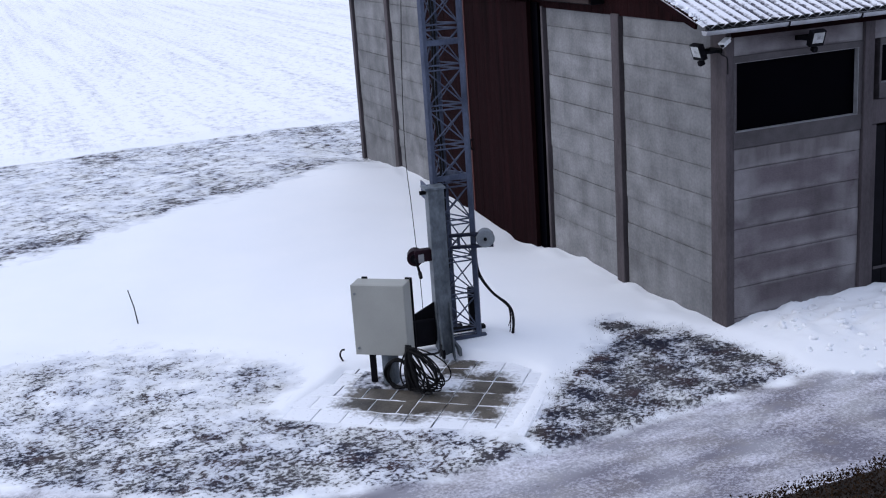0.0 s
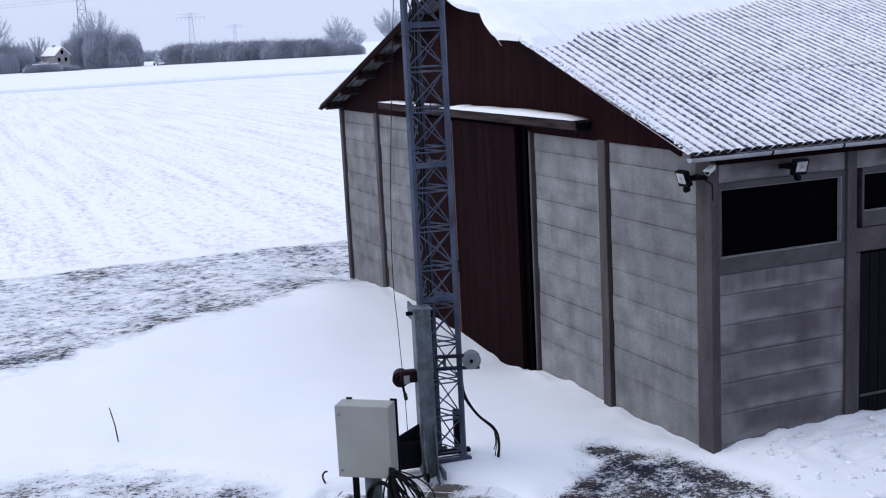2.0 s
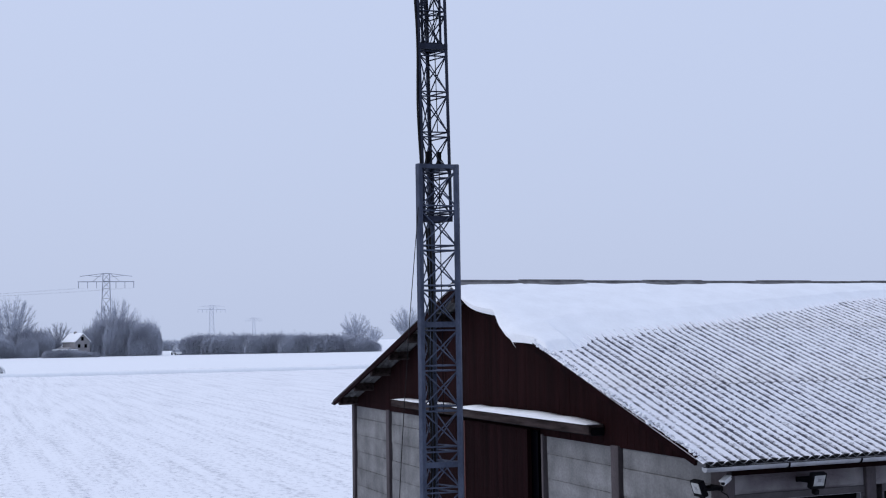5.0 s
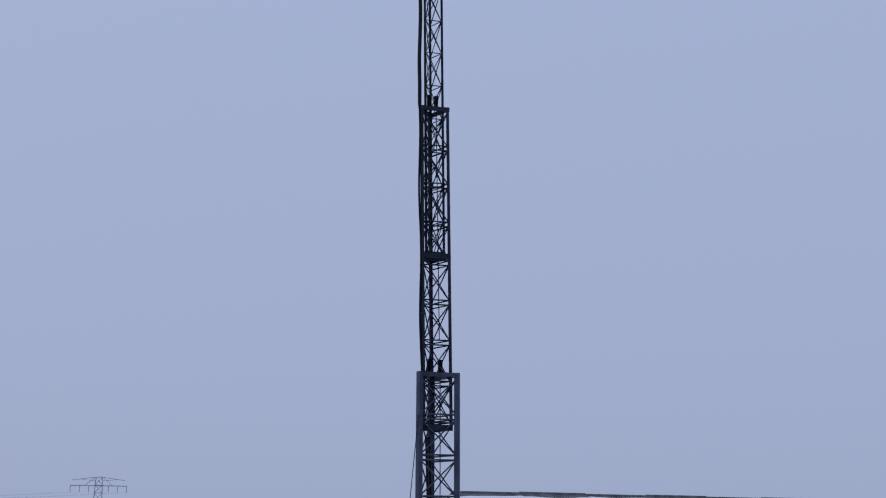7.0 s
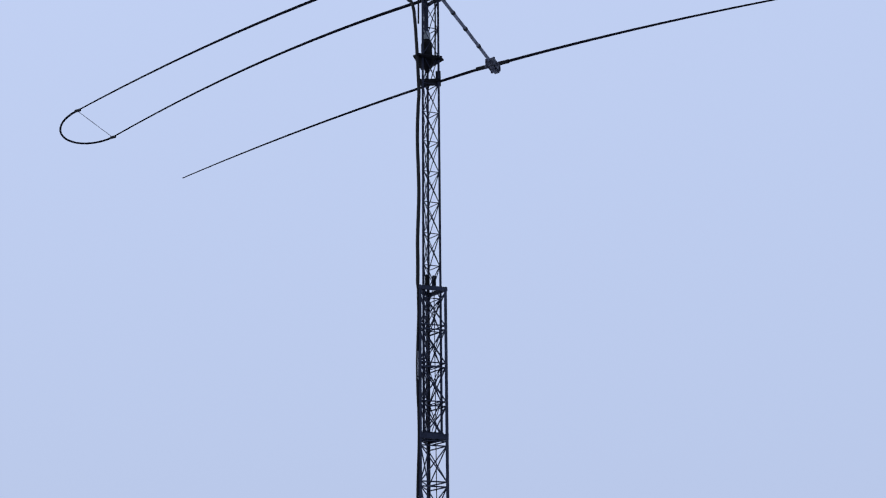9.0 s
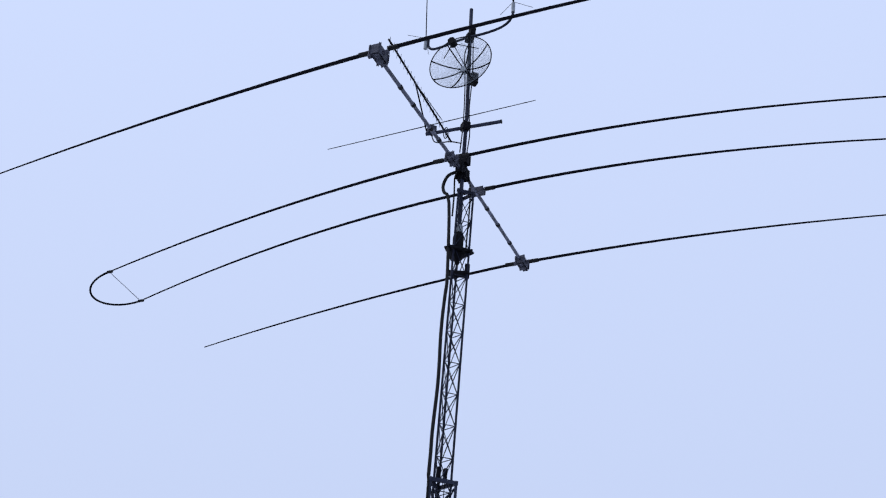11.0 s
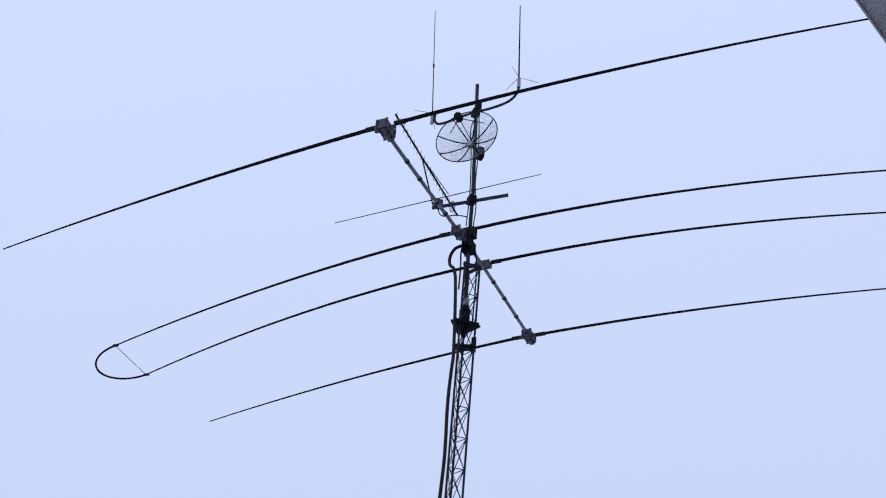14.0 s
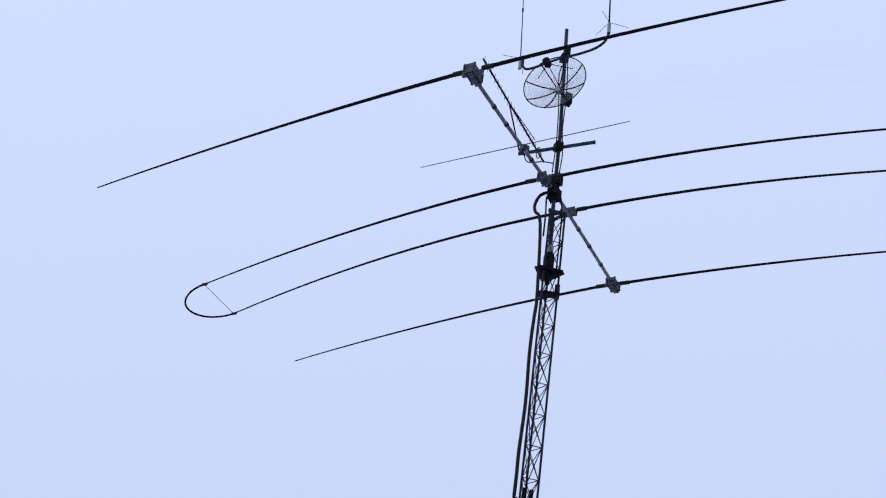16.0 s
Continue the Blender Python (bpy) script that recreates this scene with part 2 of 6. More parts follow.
def add_streaks(m, amount, seed):
    """Thin rain streaks that run down the surface in uneven groups."""
    t = m.node_tree
    bs = t.nodes["Principled BSDF"]
    under = bs.inputs["Base Color"].links[0].from_socket
    geo, place, run, group, both, level, mul = (t.nodes.new("ShaderNode" + k) for k in ("NewGeometry", "Mapping", "TexNoise", "TexNoise", "Math", "MapRange", "Mix"))
    place.inputs["Scale"].default_value, place.inputs["Location"].default_value = (9, 9, 0.45), (seed, seed, 0)
    run.inputs["Scale"].default_value, run.inputs["Detail"].default_value = 1.0, 4
    group.inputs["Scale"].default_value, group.inputs["Detail"].default_value = 1.3, 4
    t.links.new(geo.outputs["Position"], place.inputs[0])
    t.links.new(place.outputs[0], run.inputs["Vector"])
    t.links.new(geo.outputs["Position"], group.inputs["Vector"])
    t.links.new(run.outputs[0], both.inputs[0])
    t.links.new(group.outputs[0], both.inputs[1])
    level.inputs[1].default_value, level.inputs[2].default_value = 0.92, 1.25
    level.inputs[3].default_value, level.inputs[4].default_value = 1.0, 1 - amount
    t.links.new(both.outputs[0], level.inputs[0])
    mul.data_type, mul.blend_type = "RGBA", "MULTIPLY"
    mul.inputs[0].default_value = 1.0
    t.links.new(under, mul.inputs[6])
    t.links.new(level.outputs[0], mul.inputs[7])
    t.links.new(mul.outputs[2], bs.inputs["Base Color"])


add_dust(PAVER)
add_streaks(CONCRETE, 0.15, 3.0)
add_streaks(POST_CONCRETE, 0.16, 9.0)
add_streaks(CONCRETE_SIDE, 0.10, 5.0)
BLADE = mat("winter_grass", (0.016, 0.014, 0.020), 0.4, 5, 0.8, 0, 0, 30, second=(0.044, 0.039, 0.041), amount=0.7, spec=0.1)
WATTLE = mat("bare_hedge_core", (0.02, 0.014, 0.01), 0.3, 6, 0.9, 0, 0.3)


def ground_material():
    m = bpy.data.materials.new("snow_and_grass_ground")
    m.use_nodes = True
    t = m.node_tree
    bs = t.nodes["Principled BSDF"]
    geo = t.nodes.new("ShaderNodeNewGeometry")

    def noise_node(scale, detail, stretch=(1, 1, 1), rough=0.6):
        mp = t.nodes.new("ShaderNodeMapping")
        mp.inputs["Scale"].default_value = stretch
        n = t.nodes.new("ShaderNodeTexNoise")
        n.inputs["Scale"].default_value, n.inputs["Detail"].default_value, n.inputs["Roughness"].default_value = scale, detail, rough
        t.links.new(geo.outputs["Position"], mp.inputs[0])
        t.links.new(mp.outputs[0], n.inputs["Vector"])
        return n.outputs[0]

    def math_node(op, a, b=None, clamp=False):
        n = t.nodes.new("ShaderNodeMath")
        n.operation, n.use_clamp = op, clamp
        for i, v in enumerate((a, b)):
            if isinstance(v, (int, float)):
                n.inputs[i].default_value = v
            elif v is not None:
                t.links.new(v, n.inputs[i])
        return n.outputs[0]

    def attr(name):
        n = t.nodes.new("ShaderNodeAttribute")
        n.attribute_name = name
        return n.outputs["Fac"]

    def mix(fac, a, b):
        n = t.nodes.new("ShaderNodeMix")
        n.data_type = "RGBA"
        t.links.new(fac, n.inputs[0])
        for i, v in ((6, a), (7, b)):
            if isinstance(v, tuple):
                n.inputs[i].default_value = (*v, 1)
            else:
                t.links.new(v, n.inputs[i])
        return n.outputs[2]

    grass, road, field = attr("grass"), attr("road"), attr("field")
    fine = noise_node(25, 6, (1.0, 0.72, 1), 0.72)
    lumps = noise_node(4.2, 5, (1.1, 0.8, 1), 0.6)
    mid = noise_node(2.2, 4, (1.1, 0.8, 1))
    broad = noise_node(0.9, 3)
    # tufts that show where the noise stands below the cover
    blend = math_node("ADD", math_node("MULTIPLY", fine, 0.46), math_node("ADD", math_node("MULTIPLY", lumps, 0.34), math_node("ADD", math_node("MULTIPLY", mid, 0.14), math_node("MULTIPLY", broad, 0.06))))
    any_grass = math_node("MULTIPLY", grass, 6.0, True)
    soft_blend = math_node("ADD", math_node("MULTIPLY", lumps, 0.5), math_node("ADD", math_node("MULTIPLY", mid, 0.33), math_node("MULTIPLY", broad, 0.17)))
    thin = math_node("MULTIPLY", math_node("SUBTRACT", math_node("ADD", math_node("MULTIPLY", grass, 0.42), 0.40), soft_blend), 3.6, True)
    thin = math_node("MULTIPLY", math_node("MULTIPLY", thin, any_grass), 0.85)
    away = attr("away")
    coarse = noise_node(12, 6, (1.1, 0.55, 1), 0.72)
    speck = math_node("ADD", math_node("MULTIPLY", coarse, away), math_node("MULTIPLY", fine, math_node("SUBTRACT", 1.0, away)))
    speck_blend = math_node("ADD", math_node("MULTIPLY", speck, 0.66), math_node("ADD", math_node("MULTIPLY", lumps, 0.25), math_node("MULTIPLY", mid, 0.09)))
    show = math_node("MULTIPLY", math_node("SUBTRACT", math_node("ADD", math_node("MULTIPLY", grass, 0.40), 0.262), speck_blend), 16.0, True)
    show = math_node("MULTIPLY", show, any_grass, True)
    tint = noise_node(1.7, 4)
    tint_step = math_node("MULTIPLY", math_node("SUBTRACT", tint, 0.44), 6.0, True)
    hue = math_node("MULTIPLY", math_node("SUBTRACT", noise_node(2.6, 4, (1, 0.8, 1)), 0.47), 9.0, True)
    frosted = mix(tint_step, (0.37, 0.40, 0.48), (0.44, 0.445, 0.44))
    earth = mix(hue, (0.016, 0.017, 0.032), (0.050, 0.032, 0.036))
    tuft = mix(tint_step, earth, mix(noise_node(30, 3), (0.022, 0.021, 0.028), (0.118, 0.112, 0.112)))
    snow_col = mix(broad, (0.80, 0.83, 0.87), (0.87, 0.88, 0.90))
    col = mix(show, mix(thin, snow_col, frosted), tuft)
    # the drive: trodden thin snow on grey grit, scraped bare in places
    grit = noise_node(34, 5, (1, 0.8, 1), 0.75)
    streak = noise_node(1.5, 5, (1.5, 0.5, 1), 0.6)
    scuff = noise_node(5.0, 4, (1.2, 0.6, 1), 0.6)
    road_sum = math_node("ADD", math_node("MULTIPLY", streak, 0.70), math_node("ADD", math_node("MULTIPLY", scuff, 0.25), math_node("MULTIPLY", grit, 0.78)))
    road_show = math_node("MULTIPLY", math_node("SUBTRACT", road_sum, 0.66), 3.6, True)
    road_col = mix(road_show, (0.67, 0.665, 0.735), mix(hue, (0.165, 0.158, 0.190), (0.195, 0.182, 0.195)))
    pebble = math_node("MULTIPLY", math_node("SUBTRACT", noise_node(13, 2, (1, 1, 1), 0.4), 0.735), 30.0, True)
    road_col = mix(pebble, road_col, (0.045, 0.04, 0.045))
    col = mix(road, col, road_col)
    # the field: stubble specks and drilled rows under the snow
    rows = noise_node(1.0, 4, (0.07, 1.7, 1))
    specks = noise_node(3.4, 7, (0.75, 1.2, 1), 0.8)
    field_show = math_node("MULTIPLY", math_node("SUBTRACT", math_node("ADD", math_node("MULTIPLY", specks, 0.85), math_node("MULTIPLY", rows, 0.34)), 0.585), 6.0, True)
    field_col = mix(field_show, (0.86, 0.87, 0.90), (0.47, 0.48, 0.52))
    col = mix(field, col, field_col)
    t.links.new(col, bs.inputs["Base Color"])
    bs.inputs["Roughness"].default_value = 0.85
    bs.inputs["Specular IOR Level"].default_value = 0.2
    b = t.nodes.new("ShaderNodeBump")
    b.inputs["Strength"].default_value, b.inputs["Distance"].default_value = 0.55, 0.04
    t.links.new(math_node("ADD", math_node("MULTIPLY", blend, math_node("ADD", grass, 0.06)), math_node("MULTIPLY", show, 0.6)), b.inputs["Height"])
    t.links.new(b.outputs[0], bs.inputs["Normal"])
    return m


def sheet_material():
    """Grey fibre-cement sheet with thin wind-blown snow lying along its waves."""
    m = bpy.data.materials.new("snowy_fibre_cement")
    m.use_nodes = True
    t = m.node_tree
    bs = t.nodes["Principled BSDF"]
    geo = t.nodes.new("ShaderNodeNewGeometry")
    sep = t.nodes.new("ShaderNodeSeparateXYZ")
    t.links.new(geo.outputs["Position"], sep.inputs[0])

    def math_node(op, a, b, clamp=False):
        n = t.nodes.new("ShaderNodeMath")
        n.operation, n.use_clamp = op, clamp
        for i, v in enumerate((a, b)):
            if isinstance(v, (int, float)):
                n.inputs[i].default_value = v
            else:
                t.links.new(v, n.inputs[i])
        return n.outputs[0]

    def noise_node(scale, stretch):
        mp = t.nodes.new("ShaderNodeMapping")
        mp.inputs["Scale"].default_value = stretch
        n = t.nodes.new("ShaderNodeTexNoise")
        n.inputs["Scale"].default_value, n.inputs["Detail"].default_value, n.inputs["Roughness"].default_value = scale, 5, 0.7
        t.links.new(geo.outputs["Position"], mp.inputs[0])
        t.links.new(mp.outputs[0], n.inputs["Vector"])
        return n.outputs[0]

    phase = math_node("MULTIPLY", sep.outputs["Y"], 2 * math.pi / WAVE)
    wave = math_node("SUBTRACT", 1.0, math_node("POWER", math_node("ADD", math_node("MULTIPLY", math_node("SINE", math_node("ADD", phase, 4.05), 0.0), 0.5), 0.5), 2.6))
    n1, n2 = noise_node(4, (0.6, 1.2, 1)), noise_node(30, (0.6, 1, 1))
    s = math_node("ADD", math_node("MULTIPLY", wave, 0.62), math_node("ADD", math_node("MULTIPLY", n1, 0.75), math_node("MULTIPLY", n2, 1.75)))
    # a thicker crust has caught along the verge
    verge = math_node("SUBTRACT", 0.35, sep.outputs["Y"], True)
    s = math_node("ADD", s, math_node("MULTIPLY", verge, 0.30))
    fac = math_node("MULTIPLY", math_node("SUBTRACT", s, 1.25), 2.5, True)
    mx = t.nodes.new("ShaderNodeMix")
    mx.data_type = "RGBA"
    mx.inputs[6].default_value, mx.inputs[7].default_value = (0.07, 0.07, 0.09, 1), (0.76, 0.77, 0.82, 1)
    t.links.new(fac, mx.inputs[0])
    t.links.new(mx.outputs[2], bs.inputs["Base Color"])
    bs.inputs["Roughness"].default_value, bs.inputs["Specular IOR Level"].default_value = 0.85, 0.2
    b = t.nodes.new("ShaderNodeBump")
    b.inputs["Strength"].default_value, b.inputs["Distance"].default_value = 0.5, 0.02
    t.links.new(fac, b.inputs["Height"])
    t.links.new(b.outputs[0], bs.inputs["Normal"])
    return m


WAVE = 0.13
GROUND = ground_material()
SHEET = sheet_material()

# ---- small builders ----
PLACE = {}


def set_parent(ob, parent):
    if parent is not None:
        ob.parent = parent
        ob.matrix_parent_inverse = PLACE.get(parent.name, Matrix()).inverted()
    return ob


def thing(name, at, label, category, group="", kind=""):
    ob = new(name)
    ob.location = at
    ob.empty_display_size = 0.1
    PLACE[ob.name] = Matrix.Translation(at)
    return tagged(ob, label, category, group, kind)


def part(name, bm, material, parent=None, label="", smooth=False):
    me = bpy.data.meshes.new(name)
    bmesh.ops.recalc_face_normals(bm, faces=bm.faces)
    bm.to_mesh(me)
    bm.free()
    me.materials.append(material)
    if smooth:
        for p in me.polygons:
            p.use_smooth = True
    ob = new(name, me)
    PLACE[ob.name] = Matrix()
    set_parent(ob, parent)
    return tagged(ob, label)


def add_box(bm, a, b, bevel=0.0, turn=None):
    made = bmesh.ops.create_cube(bm, size=1)["verts"]
    for v in made:
        v.co = Vector([a[i] + (v.co[i] + 0.5) * (b[i] - a[i]) for i in range(3)])
        if turn is not None:
            v.co = turn @ v.co
    if bevel:
        edges = list({e for v in made for e in v.link_edges})
        bmesh.ops.bevel(bm, geom=edges, offset=bevel, segments=2, affect="EDGES", profile=0.6)
    return bm


def box(a, b, bevel=0.0, turn=None):
    return add_box(bmesh.new(), a, b, bevel, turn)


def add_tube(bm, pts, radii, sides=8, caps=True):
    """A tube along points, with one radius or one for each point."""
    pts = [Vector(p) for p in pts]
    if not isinstance(radii, (list, tuple)):
        radii = [radii] * len(pts)
    rings, side = [], None
    for i, p in enumerate(pts):
        d = (pts[min(i + 1, len(pts) - 1)] - pts[max(i - 1, 0)]).normalized()
        if side is None:
            side = d.cross(Vector((0, 0, 1)) if abs(d.z) < 0.95 else Vector((1, 0, 0))).normalized()
        side = (side - d * side.dot(d)).normalized()
        up = d.cross(side)
        rings.append([bm.verts.new(p + radii[i] * (math.cos(a) * side + math.sin(a) * up)) for a in (2 * math.pi * k / sides for k in range(sides))])
    for r0, r1 in zip(rings, rings[1:]):
        for k in range(sides):
            bm.faces.new((r0[k], r0[(k + 1) % sides], r1[(k + 1) % sides], r1[k]))
    if caps:
        bm.faces.new(rings[0][::-1])
        bm.faces.new(rings[-1])
    return bm


def tube(pts, radii, sides=8):
    return add_tube(bmesh.new(), pts, radii, sides)


def bend(pts, n=8):
    """A smooth curve through points (Catmull-Rom)."""
    pts = [Vector(p) for p in pts]
    pts = [2 * pts[0] - pts[1], *pts, 2 * pts[-1] - pts[-2]]
    out = []
    for a, b, c, d in zip(pts, pts[1:], pts[2:], pts[3:]):
        for k in range(n):
            s = k / n
            out.append(0.5 * (2 * b + (c - a) * s + (2 * a - 5 * b + 4 * c - d) * s * s + (3 * b - a - 3 * c + d) * s ** 3))
    return [*out, pts[-2]]


ROD = {}


def rod(name, a, b, r, material, parent, sides=8):
    """A straight round bar from a to b; alike bars share one mesh."""
    key = (material.name, sides)
    if key not in ROD:
        bm = tube([(0, 0, 0), (0, 0, 1)], 1.0, sides)
        me = bpy.data.meshes.new(name)
        bm.to_mesh(me)
        bm.free()
        me.materials.append(material)
        ROD[key] = me
    a, b = Vector(a), Vector(b)
    d = b - a
    m = Matrix.LocRotScale(a, d.to_track_quat("Z", "Y"), (r, r, d.length))
    ob = new(name, ROD[key])
    ob.matrix_basis = m
    PLACE[ob.name] = m
    return set_parent(ob, parent)


def raw(name, verts, faces, material, parent=None, label=""):
    me = bpy.data.meshes.new(name)
    me.from_pydata(verts, [], faces)
    me.materials.append(material)
    ob = new(name, me)
    PLACE[ob.name] = Matrix()
    set_parent(ob, parent)
    return tagged(ob, label)


# ---- ground: one sheet to the horizon, with drifts, bare grass, drive and field ----
def distance_in(x, y, poly):
    """Metres inside (+) or outside (-) a polygon."""
    best, inside = np.full(x.shape, 1e9), np.zeros(x.shape, bool)
    for (ax, ay), (bx, by) in zip(poly, poly[1:] + poly[:1]):
        dx, dy = bx - ax, by - ay
        s = np.clip(((x - ax) * dx + (y - ay) * dy) / (dx * dx + dy * dy), 0, 1)
        best = np.minimum(best, np.hypot(x - ax - s * dx, y - ay - s * dy))
        cross = (ay > y) != (by > y)
        inside ^= cross & (x < dx * (y - ay) / (dy if dy else 1e-9) + ax)
    return np.where(inside, best, -best)


def step(v, a, b):
    s = np.clip((v - a) / (b - a), 0, 1)
    return s * s * (3 - 2 * s)


DRIVE = [(-3.2, -11.0), (-1.2, -9.0), (-0.05, -7.56), (0.45, -6.89), (1.38, -5.5), (1.62, -4.5), (1.68, -3.5), (1.62, -2.5), (1.52, -1.5), (1.42, -0.2), (1.75, 0.5),
         (1.9, 5), (1.9, 30), (5.0, 30), (5.0, -11)]
PATCH = [(1.20, -3.12), (0.92, -2.85), (0.42, -2.42), (-0.06, -1.91), (-0.29, -1.40), (-0.84, -1.21), (-0.99, -0.91), (-0.84, -0.55), (-0.44, -0.35), (-0.08, -0.14), (0.45, -0.04), (1.05, 0.0),
         (1.45, -0.05), (1.52, -0.44), (1.50, -0.92), (1.58, -1.43), (1.63, -1.83), (1.75, -2.37), (1.80, -2.96), (1.70, -3.25)]
LAWN = [(-3.9, -9.5), (-3.5, -7.5), (-3.6, -6.8), (-3.5, -6.3), (-3.16, -5.64), (-2.32, -4.77), (-1.6, -4.3), (-1.1, -4.38), (-0.65, -4.84), (-0.28, -5.0), (0.16, -4.47), (0.76, -3.79), (1.32, -3.15), (1.66, -3.15),
        (1.77, -3.74), (1.69, -4.42), (1.48, -5.25), (0.66, -6.72), (-0.15, -7.56), (-1.2, -9.0), (-2.2, -10)]
BARE = [(-0.15, -4.42), (-0.37, -4.26), (-0.84, -3.94), (-0.58, -3.62), (-0.03, -3.46), (0.07, -3.24), (-0.14, -3.02), (-0.14, -2.69), (0.19, -2.65), (0.47, -2.78), (0.68, -3.02), (0.98, -3.26), (0.70, -3.40), (0.55, -3.62), (0.53, -3.86), (0.33, -4.10)]
SLAB = [(-0.30, -4.90), (-1.02, -4.05), (-0.72, -2.98), (-0.30, -2.50), (0.10, -2.36), (0.45, -2.66), (1.06, -3.18), (0.98, -3.42), (0.53, -4.02), (0.10, -4.55)]
BARE_TILE = [(-0.72, -3.06), (-0.56, -2.68), (-0.15, -3.0), (-0.40, -3.32)]


def soft_noise(x, y, size, seed=0):
    out = np.zeros(x.shape)
    rng = np.random.RandomState(seed)
    for k in range(9):
        a, f, p = rng.uniform(0, 2 * math.pi), rng.uniform(0.6, 1.9) / size, rng.uniform(0, 6.28)
        out += np.sin(2 * math.pi * f * (x * math.cos(a) + y * math.sin(a)) + p)
    return out / 9


def drift_edge(y):
    return np.interp(y, [-30, -12, -7.25, -4.1, -0.5, 1], [-9, -6.5, -7.2, -9.2, -10.9, -12.0])


def ground_height(x, y):
    near = step(x, -30, -16)
    h = 0.03 * soft_noise(x, y, 2.5, 1) * near
    d_lawn, d_patch, d_drive, d_bare = (distance_in(x, y, p) for p in (LAWN, PATCH, DRIVE, BARE))
    h += 0.10 * np.exp(-((x + 2.4) ** 2 / 6 + (y + 3.0) ** 2 / 2.0)) + 0.13 * np.exp(-((x + 8.9) ** 2 / 2.5 + (y + 0.2) ** 2 / 0.9))
    h += 0.10 * np.exp(-((x + 11.0) ** 2 / 1.5 + (y + 0.6) ** 2 / 1.2)) + 0.07 * np.exp(-((x + 1.1) ** 2 + (y + 2.2) ** 2) / 0.6)
    bank = step(y, -0.1, 0.6) * step(-x, -1.75, -0.6) * step(x, -0.4, 0.05)
    h += bank * (0.105 + 0.06 * soft_noise(x, y, 0.45, 3) + 0.05 * np.abs(soft_noise(x, y, 0.20, 4)) + 0.03 * soft_noise(x, y, 0.13, 6))
    h += 0.05 * (soft_noise(x, y, 0.7, 14) + 0.2 * soft_noise(x, y, 0.25, 15)) * np.exp(-((y + 0.05) / 0.22) ** 2) * step(-x, 0.3, 0.8)
    h -= 0.05 * step(d_patch, -0.15, 0.1) + 0.03 * step(d_lawn, -0.2, 0.2) + 0.06 * step(d_drive, -0.15, 0.25)
    rough = np.maximum(step(d_patch, -0.1, 0.2), 0.8 * step(d_lawn, -0.1, 0.4))
    h += rough * 0.022 * soft_noise(x, y, 0.16, 5)
    h = h * (1 - 0.85 * step(d_bare, -0.55, -0.05) * step(x, -1.0, -0.6))
    # the snow along the foot of the gable wall is lowered to fit the camera's view
    wall_dip = np.interp(x, [-14.5, -12.4, -11.3, -10.6, -10.2, -9.5, -8.4, -6.6, -5.8, -5.1, -4.5, -3.2, -2.2, -1.2, 0], [0, 0.215, 0.17, 0.15, 0.09, 0.128, 0.13, 0.06, 0.12, 0.16, 0.12, 0.02, 0.06, 0.03, 0])
    h -= wall_dip * np.exp(-((y + 0.05) / 0.8) ** 2)
    d_slab = distance_in(x, y, SLAB)
    h = h - step(d_slab, -0.10, 0.04) * (h + 0.045)
    h += 0.10 * step(-(x + 16.0), 0, 1.2) * np.exp(-((x + 16.4) ** 2) / 1.0)
    h += 0.45 * np.exp(-((x + 155 + 0.25 * (y + 5)) / 2.2) ** 2) * step(y, -60, -30) * step(-y, -100, -70)
    h += 0.02 * soft_noise(x, y * 3, 2.0, 9) * (1 - near) * step(x, -120, -30)
    return h


